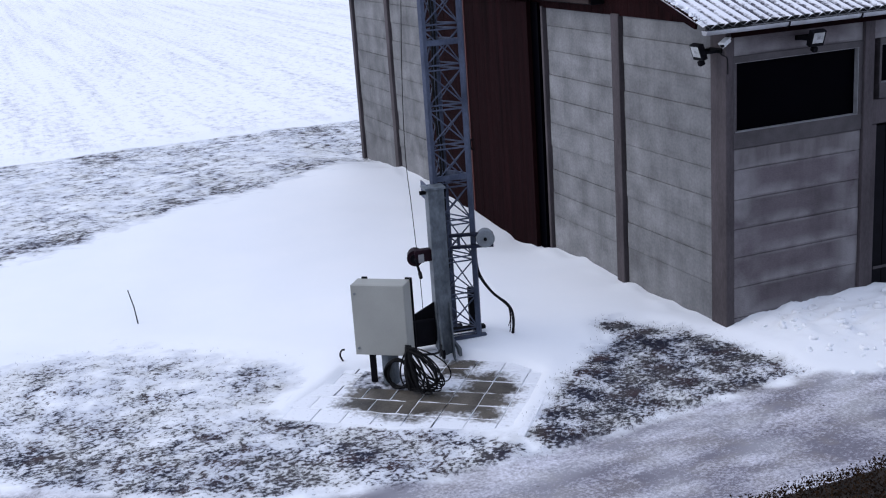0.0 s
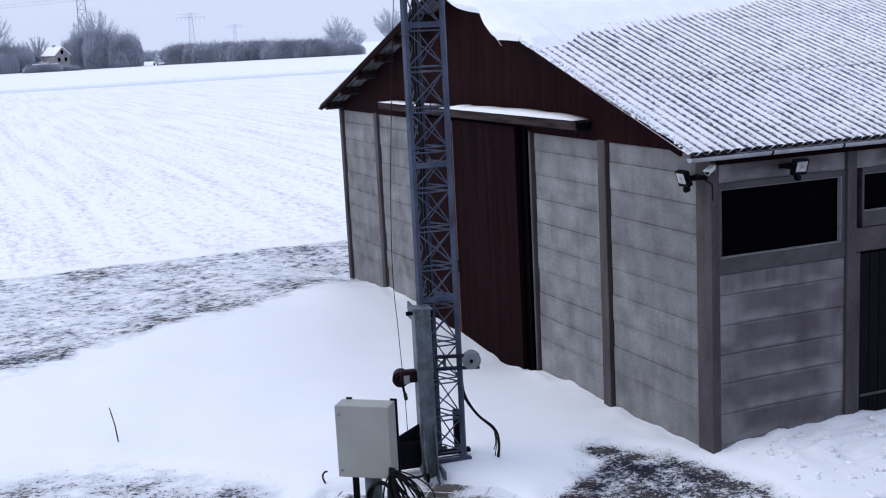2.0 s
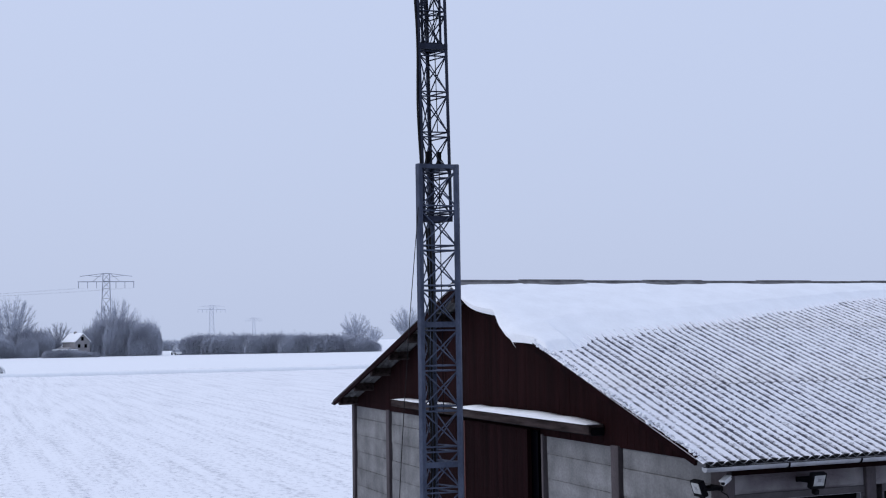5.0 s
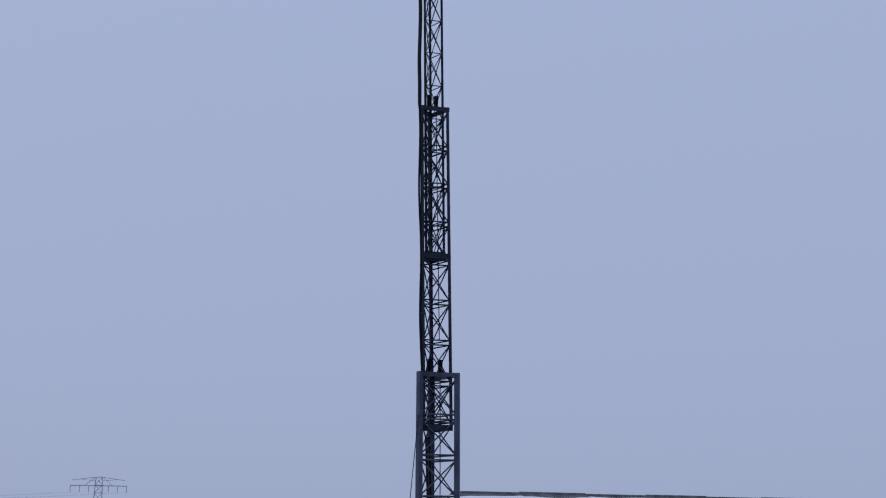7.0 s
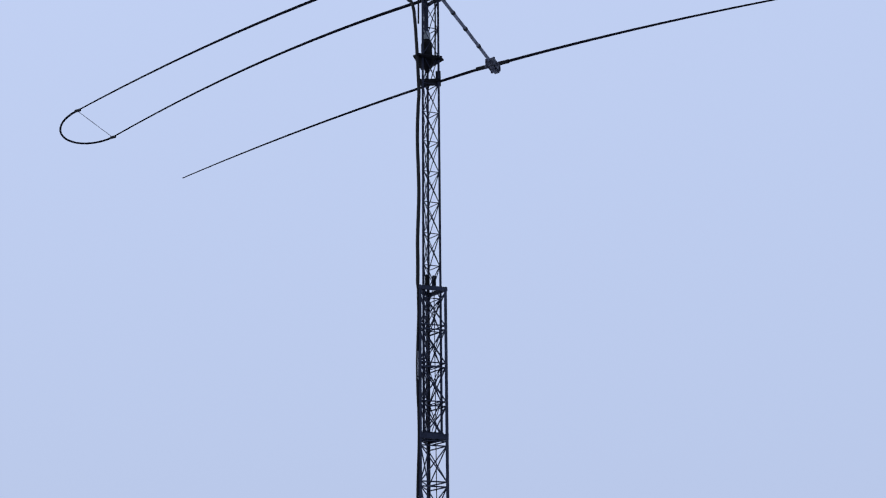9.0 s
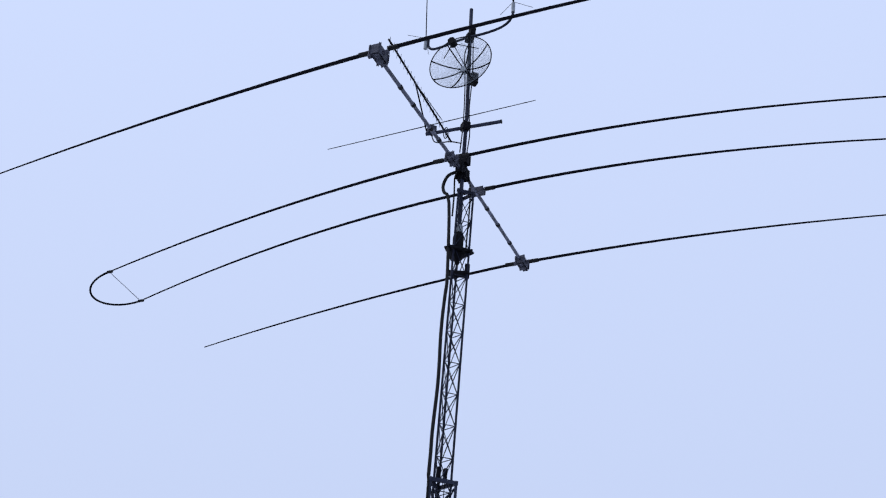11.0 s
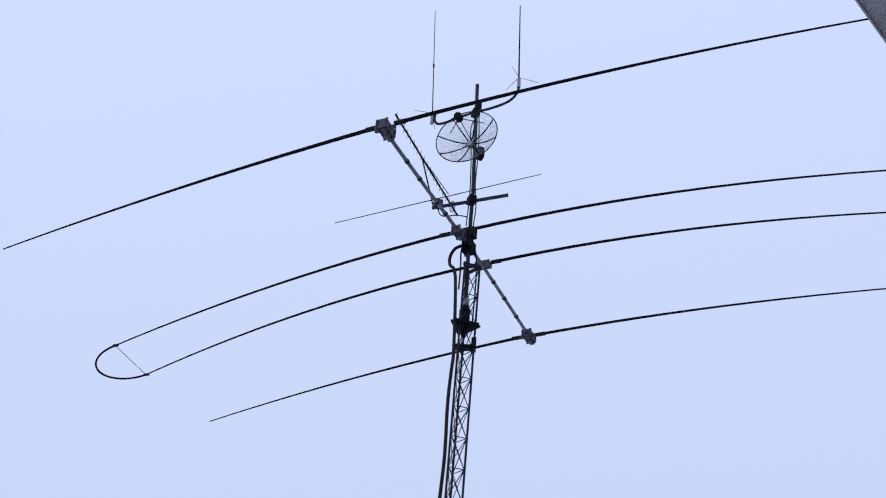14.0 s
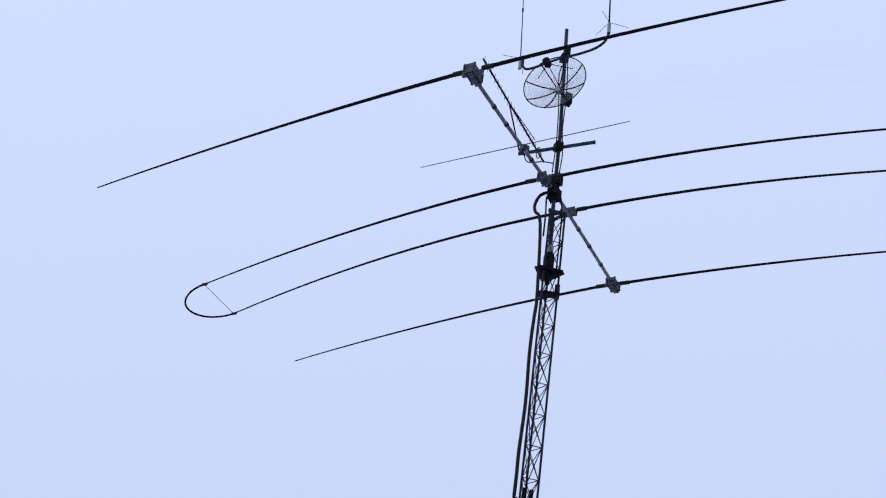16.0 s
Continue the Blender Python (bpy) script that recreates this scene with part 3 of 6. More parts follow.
def build_ground():
    def lines(*runs):
        out = []
        for a, b, s in runs:
            out += list(np.arange(a, b - s * 0.5, s))
        return np.array(out + [runs[-1][1]])
    xs = lines((-1500, -300, 200), (-300, -180, 30), (-180, -146, 2), (-146, -60, 17.2), (-60, -20, 2.5), (-20, -13, 0.25), (-13, -5, 0.16), (-5, 2.6, 0.05), (2.6, 6, 0.2), (6, 60, 6), (60, 900, 120))
    ys = lines((-900, -100, 100), (-100, -20, 10), (-20, -9.5, 0.5), (-9.5, -7.8, 0.15), (-7.8, 1.2, 0.05), (1.2, 4, 0.2), (4, 30, 2), (30, 120, 15), (120, 1200, 120))
    x, y = np.meshgrid(xs, ys)
    h = ground_height(x, y)
    nx, ny = len(xs), len(ys)
    verts = np.stack([x.ravel(), y.ravel(), h.ravel()], 1)
    i = (np.arange(ny - 1)[:, None] * nx + np.arange(nx - 1)).ravel()
    faces = np.stack([i, i + 1, i + 1 + nx, i + nx], 1)
    ob = raw("ground", verts.tolist(), faces.tolist(), GROUND)
    for p in ob.data.polygons:
        p.use_smooth = True
    wob = 0.12 * soft_noise(x, y, 0.7, 11) + 0.05 * soft_noise(x, y, 0.2, 12)
    d_lawn, d_patch, d_drive, d_bare = (distance_in(x, y, p) + wob for p in (LAWN, PATCH, DRIVE, BARE))
    g = (0.71 + 0.24 * soft_noise(x, y, 0.6, 20) - 0.12 * step(y, -0.8, -0.2) * step(-x, -0.6, 0.2)) * step(d_patch, -0.15, 0.22)
    to_drive = step(-distance_in(x, y, DRIVE), 2.4, 0.2)
    soft_side = 0.65 - 0.47 * step(x, -1.7, -0.7)
    g = np.maximum(g, step(d_lawn, -0.2, soft_side) * (0.53 + 0.14 * to_drive + 0.20 * soft_noise(x, y, 1.1, 21)))
    strip = step(x + 0.15 * soft_noise(x, y, 2.0, 31), -16.25, -16.0) * step(drift_edge(y) - x + 3 * wob, -0.1, 0.9)
    strip *= step(-y, -4.0, -2.0)
    g = np.maximum(g, strip * (0.60 - 0.05 * step(x, -16, -13.5) + 0.10 * step(x - drift_edge(y), -2.2, -0.6) + 0.14 * soft_noise(x, y, 2.5, 22)))
    g = np.maximum(g * (1 - step(d_bare, -0.25, -0.1)), 0.6 * step(d_bare, -0.02, 0.1))
    road = step(d_drive, -0.06, 0.12) * (0.88 + 0.08 * step(d_drive, 0.3, 1.3) + 0.28 * soft_noise(x * 1.6, y * 0.7, 0.9, 41))
    field = step(-x, 16.0, 17.0) * (1 - 0.85 * step(-155 - 0.25 * (y + 5) - x, 0, 4))
    for name, v in (("grass", g), ("road", road), ("field", field), ("away", 0.85 * step(-x, 4.5, 7.5))):
        a = ob.data.attributes.new(name, "FLOAT", "POINT")
        a.data.foreach_set("value", np.clip(v, 0, 1).ravel().astype(np.float32))
    return tagged(ob, "snow-covered yard and field with patches of bare grass", "ground", kind="structure")


build_ground()


def ground_z(x, y):
    return float(ground_height(np.array([[float(x)]]), np.array([[float(y)]]))[0, 0])
# ---- barn ----
W, LONG, WALL_TOP, EAVE, RIDGE = 12.5, 14.0, 3.26, 3.29, 5.31
MID = -W / 2
SLOPE = (RIDGE - EAVE) / (W / 2 + 0.25)
barn = thing("barn", (MID, LONG / 2, 0), "grey concrete-panel barn with brown timber gable and snowy corrugated roof", "barn")


def roof_z(x):
    return RIDGE - SLOPE * abs(x - MID)


# posts, set a little proud of the panels
for x0, x1 in ((-0.27, 0.012), (-2.30, -2.12), (-4.155, -4.10), (-8.42, -8.28), (-10.46, -10.30), (-12.5, -12.36)):
    part("post", box((x0, -0.05 if x0 != -0.27 else -0.03, -0.4), (x1, 0.14 if x0 != -0.27 else 0.075, WALL_TOP), 0.012), POST_CONCRETE, barn)
for y0 in (1.73, 3.70, 5.67, 7.64, 9.61, 11.58, 13.8):
    part("post", box((-0.14, y0, -0.2), (0.045, y0 + 0.13, EAVE - 0.05), 0.012), POST_CONCRETE, barn)
# added plinth-to-eave infill behind the panels, coloured near-black for the dark inside
part("dark_infill", box((-W + 0.1, 0.13, -0.2), (-0.12, 0.17, WALL_TOP)), DARK_GLASS_AND_SHADE, barn)
part("dark_infill", box((-0.17, 0.2, -0.2), (-0.13, LONG, EAVE - 0.05)), DARK_GLASS_AND_SHADE, barn)
part("rear_wall", box((-W, LONG - 0.1, -0.2), (0, LONG, WALL_TOP), 0.01), CONCRETE, barn)
part("far_side_wall", box((-W, 0.14, -0.2), (-W + 0.12, LONG - 0.1, WALL_TOP), 0.01), CONCRETE, barn)

rng = random.Random(7)
COURSE = 0.325
wall_gable = part("gable_wall", box((-W + 0.02, 0.085, -0.4), (-0.02, 0.125, WALL_TOP - 0.01)), POST_CONCRETE, barn, "concrete panel gable wall")
wall_side = part("side_wall", box((-0.125, 0.03, -0.2), (-0.085, LONG - 0.1, EAVE - 0.06)), POST_CONCRETE, barn, "weathered concrete panel side wall")


def panel(a, b, material, parent):
    """One precast plank: chamfered edges, set a few millimetres in or out."""
    return part("panel", box(a, b, 0.005), material, parent)


for x0, x1 in ((-2.12, -0.27), (-4.10, -2.30), (-10.30, -8.42), (-12.36, -10.46)):
    for k in range(10):
        o = rng.uniform(-0.008, 0.008)
        z0 = 0.08 + k * COURSE
        panel((x0 + 0.035, 0.0 + o, z0 + 0.0015 if k else -0.35), (x1 - 0.003, 0.08 + o, min(z0 + COURSE - 0.0015, WALL_TOP)), CONCRETE, wall_gable)
SIDE_COURSES = [(-0.15, 0.07), (0.07, 0.42), (0.42, 0.76), (0.76, 1.075), (1.075, 1.40), (1.40, 1.73), (1.73, 1.955)]
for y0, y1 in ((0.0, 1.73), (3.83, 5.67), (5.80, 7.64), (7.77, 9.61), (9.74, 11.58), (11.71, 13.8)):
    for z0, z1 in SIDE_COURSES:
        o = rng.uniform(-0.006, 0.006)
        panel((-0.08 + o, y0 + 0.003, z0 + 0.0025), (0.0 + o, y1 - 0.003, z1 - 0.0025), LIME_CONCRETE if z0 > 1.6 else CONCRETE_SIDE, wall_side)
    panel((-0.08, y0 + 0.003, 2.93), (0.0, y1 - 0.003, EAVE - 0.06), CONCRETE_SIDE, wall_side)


def barn_window(y0, y1, z0, z1):
    """A deep-set dark pane in a grey concrete frame with a pale glazing bead."""
    w = part("window", box((-0.07, y0, z0), (-0.055, y1, z1)), DARK_GLASS_AND_SHADE, barn, "dark glazed barn window")
    for a, b in (((-0.08, y0 - 0.03, z0 - 0.17), (0.02, y1 + 0.05, z0)), ((-0.08, y0 - 0.03, z1), (0.015, y1 + 0.05, z1 + 0.07)),
                 ((-0.08, y0 - 0.03, z0), (0.012, y0, z1)), ((-0.08, y1, z0), (0.012, y1 + 0.05, z1))):
        part("frame", box(a, b, 0.006), FRAME_GREY, w)
    for a, b in (((-0.055, y0, z0), (0.008, y1, z0 + 0.008)), ((-0.055, y1 - 0.010, z0 + 0.008), (0.008, y1 - 0.002, z1)),
                 ((-0.055, y0 + 0.002, z1 - 0.006), (0.008, y1, z1)), ((-0.055, y0, z0 + 0.008), (0.004, y0 + 0.005, z1 - 0.006))):
        part("glazing_bead", box(a, b, 0.002), BEAD, w)
    return w


barn_window(0.085, 1.68, 2.13, 2.86)
for y0 in (3.95, 5.92, 7.89, 9.86, 11.83):
    barn_window(y0, y0 + 1.5, 2.13, 2.86)
barn_window(1.99, 3.55, 2.44, 2.86)
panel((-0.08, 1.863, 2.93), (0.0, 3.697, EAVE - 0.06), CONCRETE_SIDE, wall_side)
panel((-0.08, 1.863, 1.99), (0.0, 3.697, 2.26), POST_CONCRETE, wall_side)
side_door = part("side_door", box((-0.07, 1.95, -0.1), (-0.03, 2.95, 1.975)), DARK_GLASS_AND_SHADE, barn, "dark plank side door")
for k in range(7):
    y0 = 1.96 + k * 0.14
    part("plank", box((-0.03, y0, -0.1), (-0.012, y0 + 0.13, 1.96), 0.004), BLACK_METAL, side_door)
part("ledge", box((-0.012, 1.97, 0.30), (0.0, 2.94, 0.33), 0.003), FRAME_GREY, side_door)
part("door_frame", box((-0.08, 1.863, -0.1), (0.01, 1.945, 1.985), 0.006), POST_CONCRETE, barn)
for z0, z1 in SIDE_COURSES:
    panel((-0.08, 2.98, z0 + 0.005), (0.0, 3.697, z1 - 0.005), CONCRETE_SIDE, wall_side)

# timber gable above the panels: upright boards cut to the slope
gable = part("gable_boarding", box((-W + 0.3, 0.06, WALL_TOP + 0.02), (-0.3, 0.08, WALL_TOP + 0.1)), DOOR_TIMBER, barn, "dark red-brown timber gable boarding")
x = -W
while x < -0.04:
    w = 0.135 + rng.uniform(-0.01, 0.02)
    x1 = min(x + w, -0.03)
    o = rng.uniform(0, 0.003)
    z0 = WALL_TOP - 0.02
    bm = bmesh.new()
    za, zb = max(roof_z(x) - 0.06, z0 + 0.01), max(roof_z(x1 - 0.006) - 0.06, z0 + 0.01)
    if x < MID < x1:
        za = zb = RIDGE - 0.08
    lo = [bm.verts.new(p) for p in ((x, -0.02 - o, z0), (x1 - 0.003, -0.02 - o, z0), (x1 - 0.003, -0.02 - o, zb), (x, -0.02 - o, za))]
    hi = [bm.verts.new((v.co.x, 0.01, v.co.z)) for v in lo]
    bm.faces.new(lo)
    bm.faces.new(hi[::-1])
    for k in range(4):
        bm.faces.new((lo[k], hi[k], hi[(k + 1) % 4], lo[(k + 1) % 4]))
    part("board", bm, TIMBER, gable)
    x = x1

# sliding doors on a rail under a small timber canopy
for x0, x1 in ((-8.34, -6.62), (-6.56, -4.40)):
    leaf = part("sliding_door", box((x0, -0.10, -0.4), (x1, -0.07, 3.32)), DOOR_TIMBER, barn, "dark brown timber sliding barn door")
    n = int((x1 - x0) / 0.155)
    for k in range(n):
        a = x0 + (x1 - x0) * k / n
        part("board", box((a + 0.001, -0.122 - rng.uniform(0, 0.004), -0.4), (a + (x1 - x0) / n - 0.001, -0.10, 3.31), 0.002), DOOR_TIMBER, leaf)
    if x0 > -7:
        part("edge_strip", box((x0 - 0.045, -0.135, -0.4), (x0 - 0.005, -0.09, 3.3), 0.004), RED_PAINT, leaf, "worn red edge strip")
        part("handle", tube(bend([(x0 + 0.05, -0.12, 0.95), (x0 + 0.05, -0.17, 0.98), (x0 + 0.05, -0.17, 1.1), (x0 + 0.05, -0.12, 1.13)], 4), 0.012, 6), BLACK_METAL, leaf)
        part("edge_strip", box((x1 - 0.05, -0.132, -0.4), (x1, -0.1, 3.3), 0.004), DOOR_TIMBER, leaf)
# near-black sheets paint the shade in the gaps beside and behind the doors
part("door_reveal_shade", box((-4.40, -0.06, -0.4), (-4.22, 0.0, 3.3)), DARK_GLASS_AND_SHADE, barn)
part("door_reveal_shade", box((-8.4, -0.05, -0.4), (-4.3, 0.0, 3.3)), DARK_GLASS_AND_SHADE, barn)
part("red_stripe", box((-6.618, -0.126, -0.4), (-6.608, -0.1, 3.28)), RED_PAINT, barn)
CAN_R = -2.46
canopy = part("rail_canopy", box((-9.6, -0.245, 3.375), (CAN_R, -0.21, 3.485), 0.01), RAIL_WOOD, barn, "weathered timber canopy over the door rail")
part("canopy_top", box((-9.6, -0.21, 3.46), (CAN_R, -0.03, 3.49), 0.008), RAIL_WOOD, canopy)
part("end_bracket", box((CAN_R - 0.05, -0.205, 3.36), (CAN_R - 0.005, -0.03, 3.455), 0.01), BLACK_METAL, canopy)
part("door_rail", box((-9.3, -0.2, 3.36), (-2.6, -0.14, 3.42), 0.006), BLACK_METAL, canopy)


def snow_strip(x0, x1, y0, y1, z, high, seed, n=60):
    """A rounded ridge of snow lying along x."""
    r = random.Random(seed)
    bm, rows = bmesh.new(), []
    for i in range(n + 1):
        f = i / n
        x = x0 + (x1 - x0) * f
        hh = high * min(1, 6 * f + 0.1, 5 * (1 - f) + 0.1) * (0.85 + 0.3 * noise.noise(Vector((x * 1.3, seed, 0))))
        ya = y0 - 0.012 - 0.02 * noise.noise(Vector((x * 3, seed, 4)))
        row = [(ya, z), (ya - 0.008, z + hh * 0.55), (ya + 0.05, z + hh * 0.95), ((ya + y1) / 2, z + hh * 1.05), (y1, z + hh), (y1, z)]
        rows.append([bm.verts.new((x, yy, zz)) for yy, zz in row])
    for a, b in zip(rows, rows[1:]):
        for k in range(len(a) - 1):
            bm.faces.new((a[k], a[k + 1], b[k + 1], b[k]))
    bm.faces.new(rows[0])
    bm.faces.new(rows[-1][::-1])
    return bm


part("snow_on_canopy", snow_strip(-6.75, CAN_R - 0.03, -0.245, -0.03, 3.492, 0.075, 3), SNOW, canopy, "ridge of snow", True)
part("snow_on_canopy", snow_strip(-9.58, -6.95, -0.245, -0.03, 3.492, 0.035, 5), SNOW, canopy, "", True)

# roof: overlapping corrugated sheets on purlins
OVER = -0.42
RAKE = math.hypot(1, SLOPE)
for side in (1, -1):
    for k in range(7):
        x = MID + side * (0.12 + k * (W / 2 + 0.0) / 6.4)
        z = roof_z(x) - 0.10
        turn = Matrix.Translation((x, 0, z)) @ Matrix.Rotation(side * math.atan(SLOPE), 4, "Y")
        part("purlin", box((-0.05, OVER + 0.03 if side == -1 else 0.06, -0.075), (0.05, LONG - 0.1, 0.055), 0.006, turn), RAIL_WOOD if side == -1 else DOOR_TIMBER, barn)
roof_parts = {}
for side in (1, -1):
    tilt = math.atan(SLOPE) * side
    roof_parts[side] = part("roof", box((MID if side == 1 else -W - 0.2, 0.15, 0), (0.2 if side == 1 else MID, LONG, 0.001)), MOSS, barn, "corrugated fibre-cement roof slope under thin snow")
    me = roof_parts[side].data
    for v in me.vertices:
        v.co.z += roof_z(v.co.x) - 0.055
SHEET_W, LAPS = WAVE * 7, 3
RUN = (W / 2 + 0.06) * RAKE
SHEET_L = RUN / LAPS


def sheet_mesh():
    seg = 7 * 8
    verts, faces = [], []
    for i in range(3):
        s = (SHEET_L + 0.1) * i / 2
        for j in range(seg + 1):
            y = SHEET_W * j / seg
            verts.append((s, y, 0.017 * math.sin(2 * math.pi * y / WAVE)))
    for i in range(2):
        for j in range(seg):
            a = i * (seg + 1) + j
            faces.append((a, a + 1, a + seg + 2, a + seg + 1))
    n0 = len(verts)
    verts += [(x, y, z - 0.009) for x, y, z in verts]
    faces += [tuple(n0 + v for v in f[::-1]) for f in faces]
    a, b = 2 * (seg + 1), n0 + 2 * (seg + 1)
    faces += [(a + j, b + j, b + j + 1, a + j + 1) for j in range(seg)]
    faces += [(j * (seg + 1), (j + 1) * (seg + 1), n0 + (j + 1) * (seg + 1), n0 + j * (seg + 1)) for j in range(2)]
    faces += [((j + 1) * (seg + 1) - 1, n0 + (j + 1) * (seg + 1) - 1, n0 + (j + 2) * (seg + 1) - 1, (j + 2) * (seg + 1) - 1) for j in range(2)]
    me = bpy.data.meshes.new("roof_sheet")
    me.from_pydata(verts, [], faces)
    me.materials.append(SHEET)
    me.materials.append(MOSS)
    top = 2 * seg
    for i, p in enumerate(me.polygons):
        p.use_smooth = True
        p.material_index = 0 if i < top else 1
    return me


SHEET_ME = sheet_mesh()
y = OVER
row = 0
while y < LONG + 0.2:
    for side in (1, -1):
        for k in range(LAPS):
            ob = new("roof_sheet", SHEET_ME)
            s0 = 0.04 + k * SHEET_L
            lift = 0.012 + 0.012 * (1 - k / LAPS) + rng.uniform(-0.002, 0.003)
            base = Matrix.Translation((MID, y, RIDGE))
            if side == 1:
                m = base @ Matrix.Rotation(math.atan(SLOPE) + 0.006, 4, "Y") @ Matrix.Translation((s0, 0, lift))
            else:
                m = base @ Matrix.Rotation(-math.atan(SLOPE) - 0.006, 4, "Y") @ Matrix.Rotation(math.pi, 4, "Z") @ Matrix.Translation((s0, -SHEET_W, lift))
            ob.matrix_basis = m
            set_parent(ob, roof_parts[side])
    y += SHEET_W
# ridge caps, overlapping end to end
yy = OVER
k = 0
while yy < LONG:
    bm = bmesh.new()
    up = 0.01 * (k % 2)
    for s in (1, -1):
        turn = Matrix.Translation((MID, yy, RIDGE + 0.085 + up)) @ Matrix.Rotation(s * math.atan(SLOPE), 4, "Y")
        add_box(bm, (0, 0, -0.012), (s * 0.2, 1.12, 0.01), 0, turn)
    add_tube(bm, [(MID, yy, RIDGE + 0.085 + up), (MID, yy + 1.12, RIDGE + 0.085 + up)], 0.035, 8)
    part("ridge_cap", bm, MOSS, barn, "grey fibre-cement ridge cap")
    yy += 1.1
    k += 1


NOTCH_A, NOTCH_B = -4.72, -3.60


def roof_snow():
    """The smooth snow blanket over the upper part of the near slope, scalloped at the gable edge."""
    bm, rows = bmesh.new(), []
    ny, nx = 160, 90
    low = [(-0.6, -4.35), (-0.44, -3.75), (-0.36, -3.2), (0.0, -3.3), (0.6, -3.75), (1.8, -3.95), (3.0, -4.25), (4.3, -4.7), (6.7, -5.45), (9, -5.75), (14, -5.95)]
    ly, lx = [p[0] for p in low], [p[1] for p in low]
    for j in range(ny + 1):
        y = OVER - 0.05 + (LONG - OVER) * (j / ny) ** 1.7
        end = float(np.interp(y, ly, lx)) + 0.10 * noise.noise(Vector((0, y * 2.2, 3))) + 0.05 * noise.noise(Vector((0, y * 8, 7)))
        row = []
        for i in range(nx + 1):
            f = i / nx
            x = MID + 0.02 + (end - MID) * f
            thick = 0.045 + 0.05 * math.sin(math.pi * min(1, f * 1.02) ** 0.7)
            edge = min(1.0, (1 - f) / (0.30 if y > 0.1 else 0.06))
            thick = thick * edge - 0.040 * (1 - edge)
            # snow hanging out over the verge in drooping lobes between the sheet laps
            lobe = 0.0
            for a, c in ((-6.25, NOTCH_A - 0.03), (NOTCH_A + 0.04, NOTCH_B)):
                if a < x <= c:
                    g = (x - a) / (c - a)
                    lobe = math.sin(math.pi * g ** 1.25) ** 0.9
            rim = max(0.0, 1 - (y - OVER + 0.05) / 0.30)
            yy = y - 0.13 * lobe * rim
            drop = 0.06 * lobe * rim ** 2 + 0.02 * rim ** 3
            row.append(bm.verts.new((x, yy, roof_z(x) + 0.035 + thick - drop + 0.010 * noise.noise(Vector((x * 2, y * 2, 0))))))
        rows.append(row)
    for a, b in zip(rows, rows[1:]):
        for k in range(nx):
            bm.faces.new((a[k], a[k + 1], b[k + 1], b[k]))
    under = [bm.verts.new((v.co.x, min(v.co.y + 0.06, OVER), v.co.z - 0.085)) for v in rows[0]]
    for k in range(nx):
        bm.faces.new((under[k], under[k + 1], rows[0][k + 1], rows[0][k]))
    return bm


part("roof_snow", roof_snow(), SNOW, barn, "thick smooth blanket of snow on the ridge", True)
# verge trims and fascia
for side in (1, -1):
    for k in range(6):
        s0, s1 = k * RUN / 6, (k + 1) * RUN / 6
        turn = Matrix.Translation((MID, OVER + 0.015, RIDGE)) @ Matrix.Rotation(side * math.atan(SLOPE), 4, "Y")
        part("verge_board", box((side * s0, -0.012, -0.10), (side * (s1 - 0.004), 0.02, -0.005), 0.004, turn), DOOR_TIMBER, barn)
bm = bmesh.new()
crumb = random.Random(29)
for k in range(300):
    x = MID + crumb.uniform(2.6, 6.42)
    r = 0.006 + 0.016 * crumb.random() ** 2
    at = Matrix.Translation((x, OVER + crumb.uniform(-0.012, 0.05), roof_z(x) + crumb.uniform(0.0, 0.048))) @ Matrix.Diagonal((r * crumb.uniform(1, 2.2), r, r * 0.8, 1))
    bmesh.ops.create_icosphere(bm, subdivisions=1, radius=1.0, matrix=at)
tagged(part("snow_on_verge", bm, SNOW, barn, "broken crust of snow along the verge", True), kind="stuff")
part("eave_fascia", box((0.03, 0.02, EAVE - 0.16), (0.055, LONG, EAVE - 0.03), 0.004), DOOR_TIMBER, barn)


def gutter():
    bm, rows = bmesh.new(), []
    for y in (OVER - 0.02, LONG):
        row = []
        for r in (0.049, 0.044):
            for k in range(9):
                a = math.pi + math.pi * k / 8
                row.append(bm.verts.new((0.235 + r * math.cos(a), y, EAVE - 0.035 + r * math.sin(a))))
        rows.append(row)
    a, b = rows
    for o in (0, 9):
        for k in range(8):
            bm.faces.new((a[o + k], a[o + k + 1], b[o + k + 1], b[o + k]))
    for k in (0, 8):
        bm.faces.new((a[k], a[9 + k], b[9 + k], b[k]))
    bm.faces.new([a[k] for k in range(9)])
    bm.faces.new([b[k] for k in range(9)][::-1])
    bm.faces.ensure_lookup_table()
    # the trough's inside faces are coloured black for the shade in them
    for k in range(8, 16):
        bm.faces[k].material_index = 1
    return bm


# added black strip paints the shadow band between sheet ends and gutter
part("eave_shade_strip", box((0.135, OVER + 0.06, EAVE - 0.06), (0.175, LONG, EAVE + 0.008), 0.003), BLACK, barn, "added black strip standing for the shade under the sheet ends")
gut = part("gutter", gutter(), GUTTER, barn, "pale grey half-round gutter")
gut.data.materials.append(BLACK_METAL)
for k in range(16):
    y = 0.55 + k * 0.92
    part("gutter_bracket", tube([(0.235 + 0.052 * math.cos(a), y, EAVE - 0.035 + 0.052 * math.sin(a)) for a in (math.pi + math.pi * j / 8 for j in range(9))], 0.011, 6), BLACK_METAL, gut)


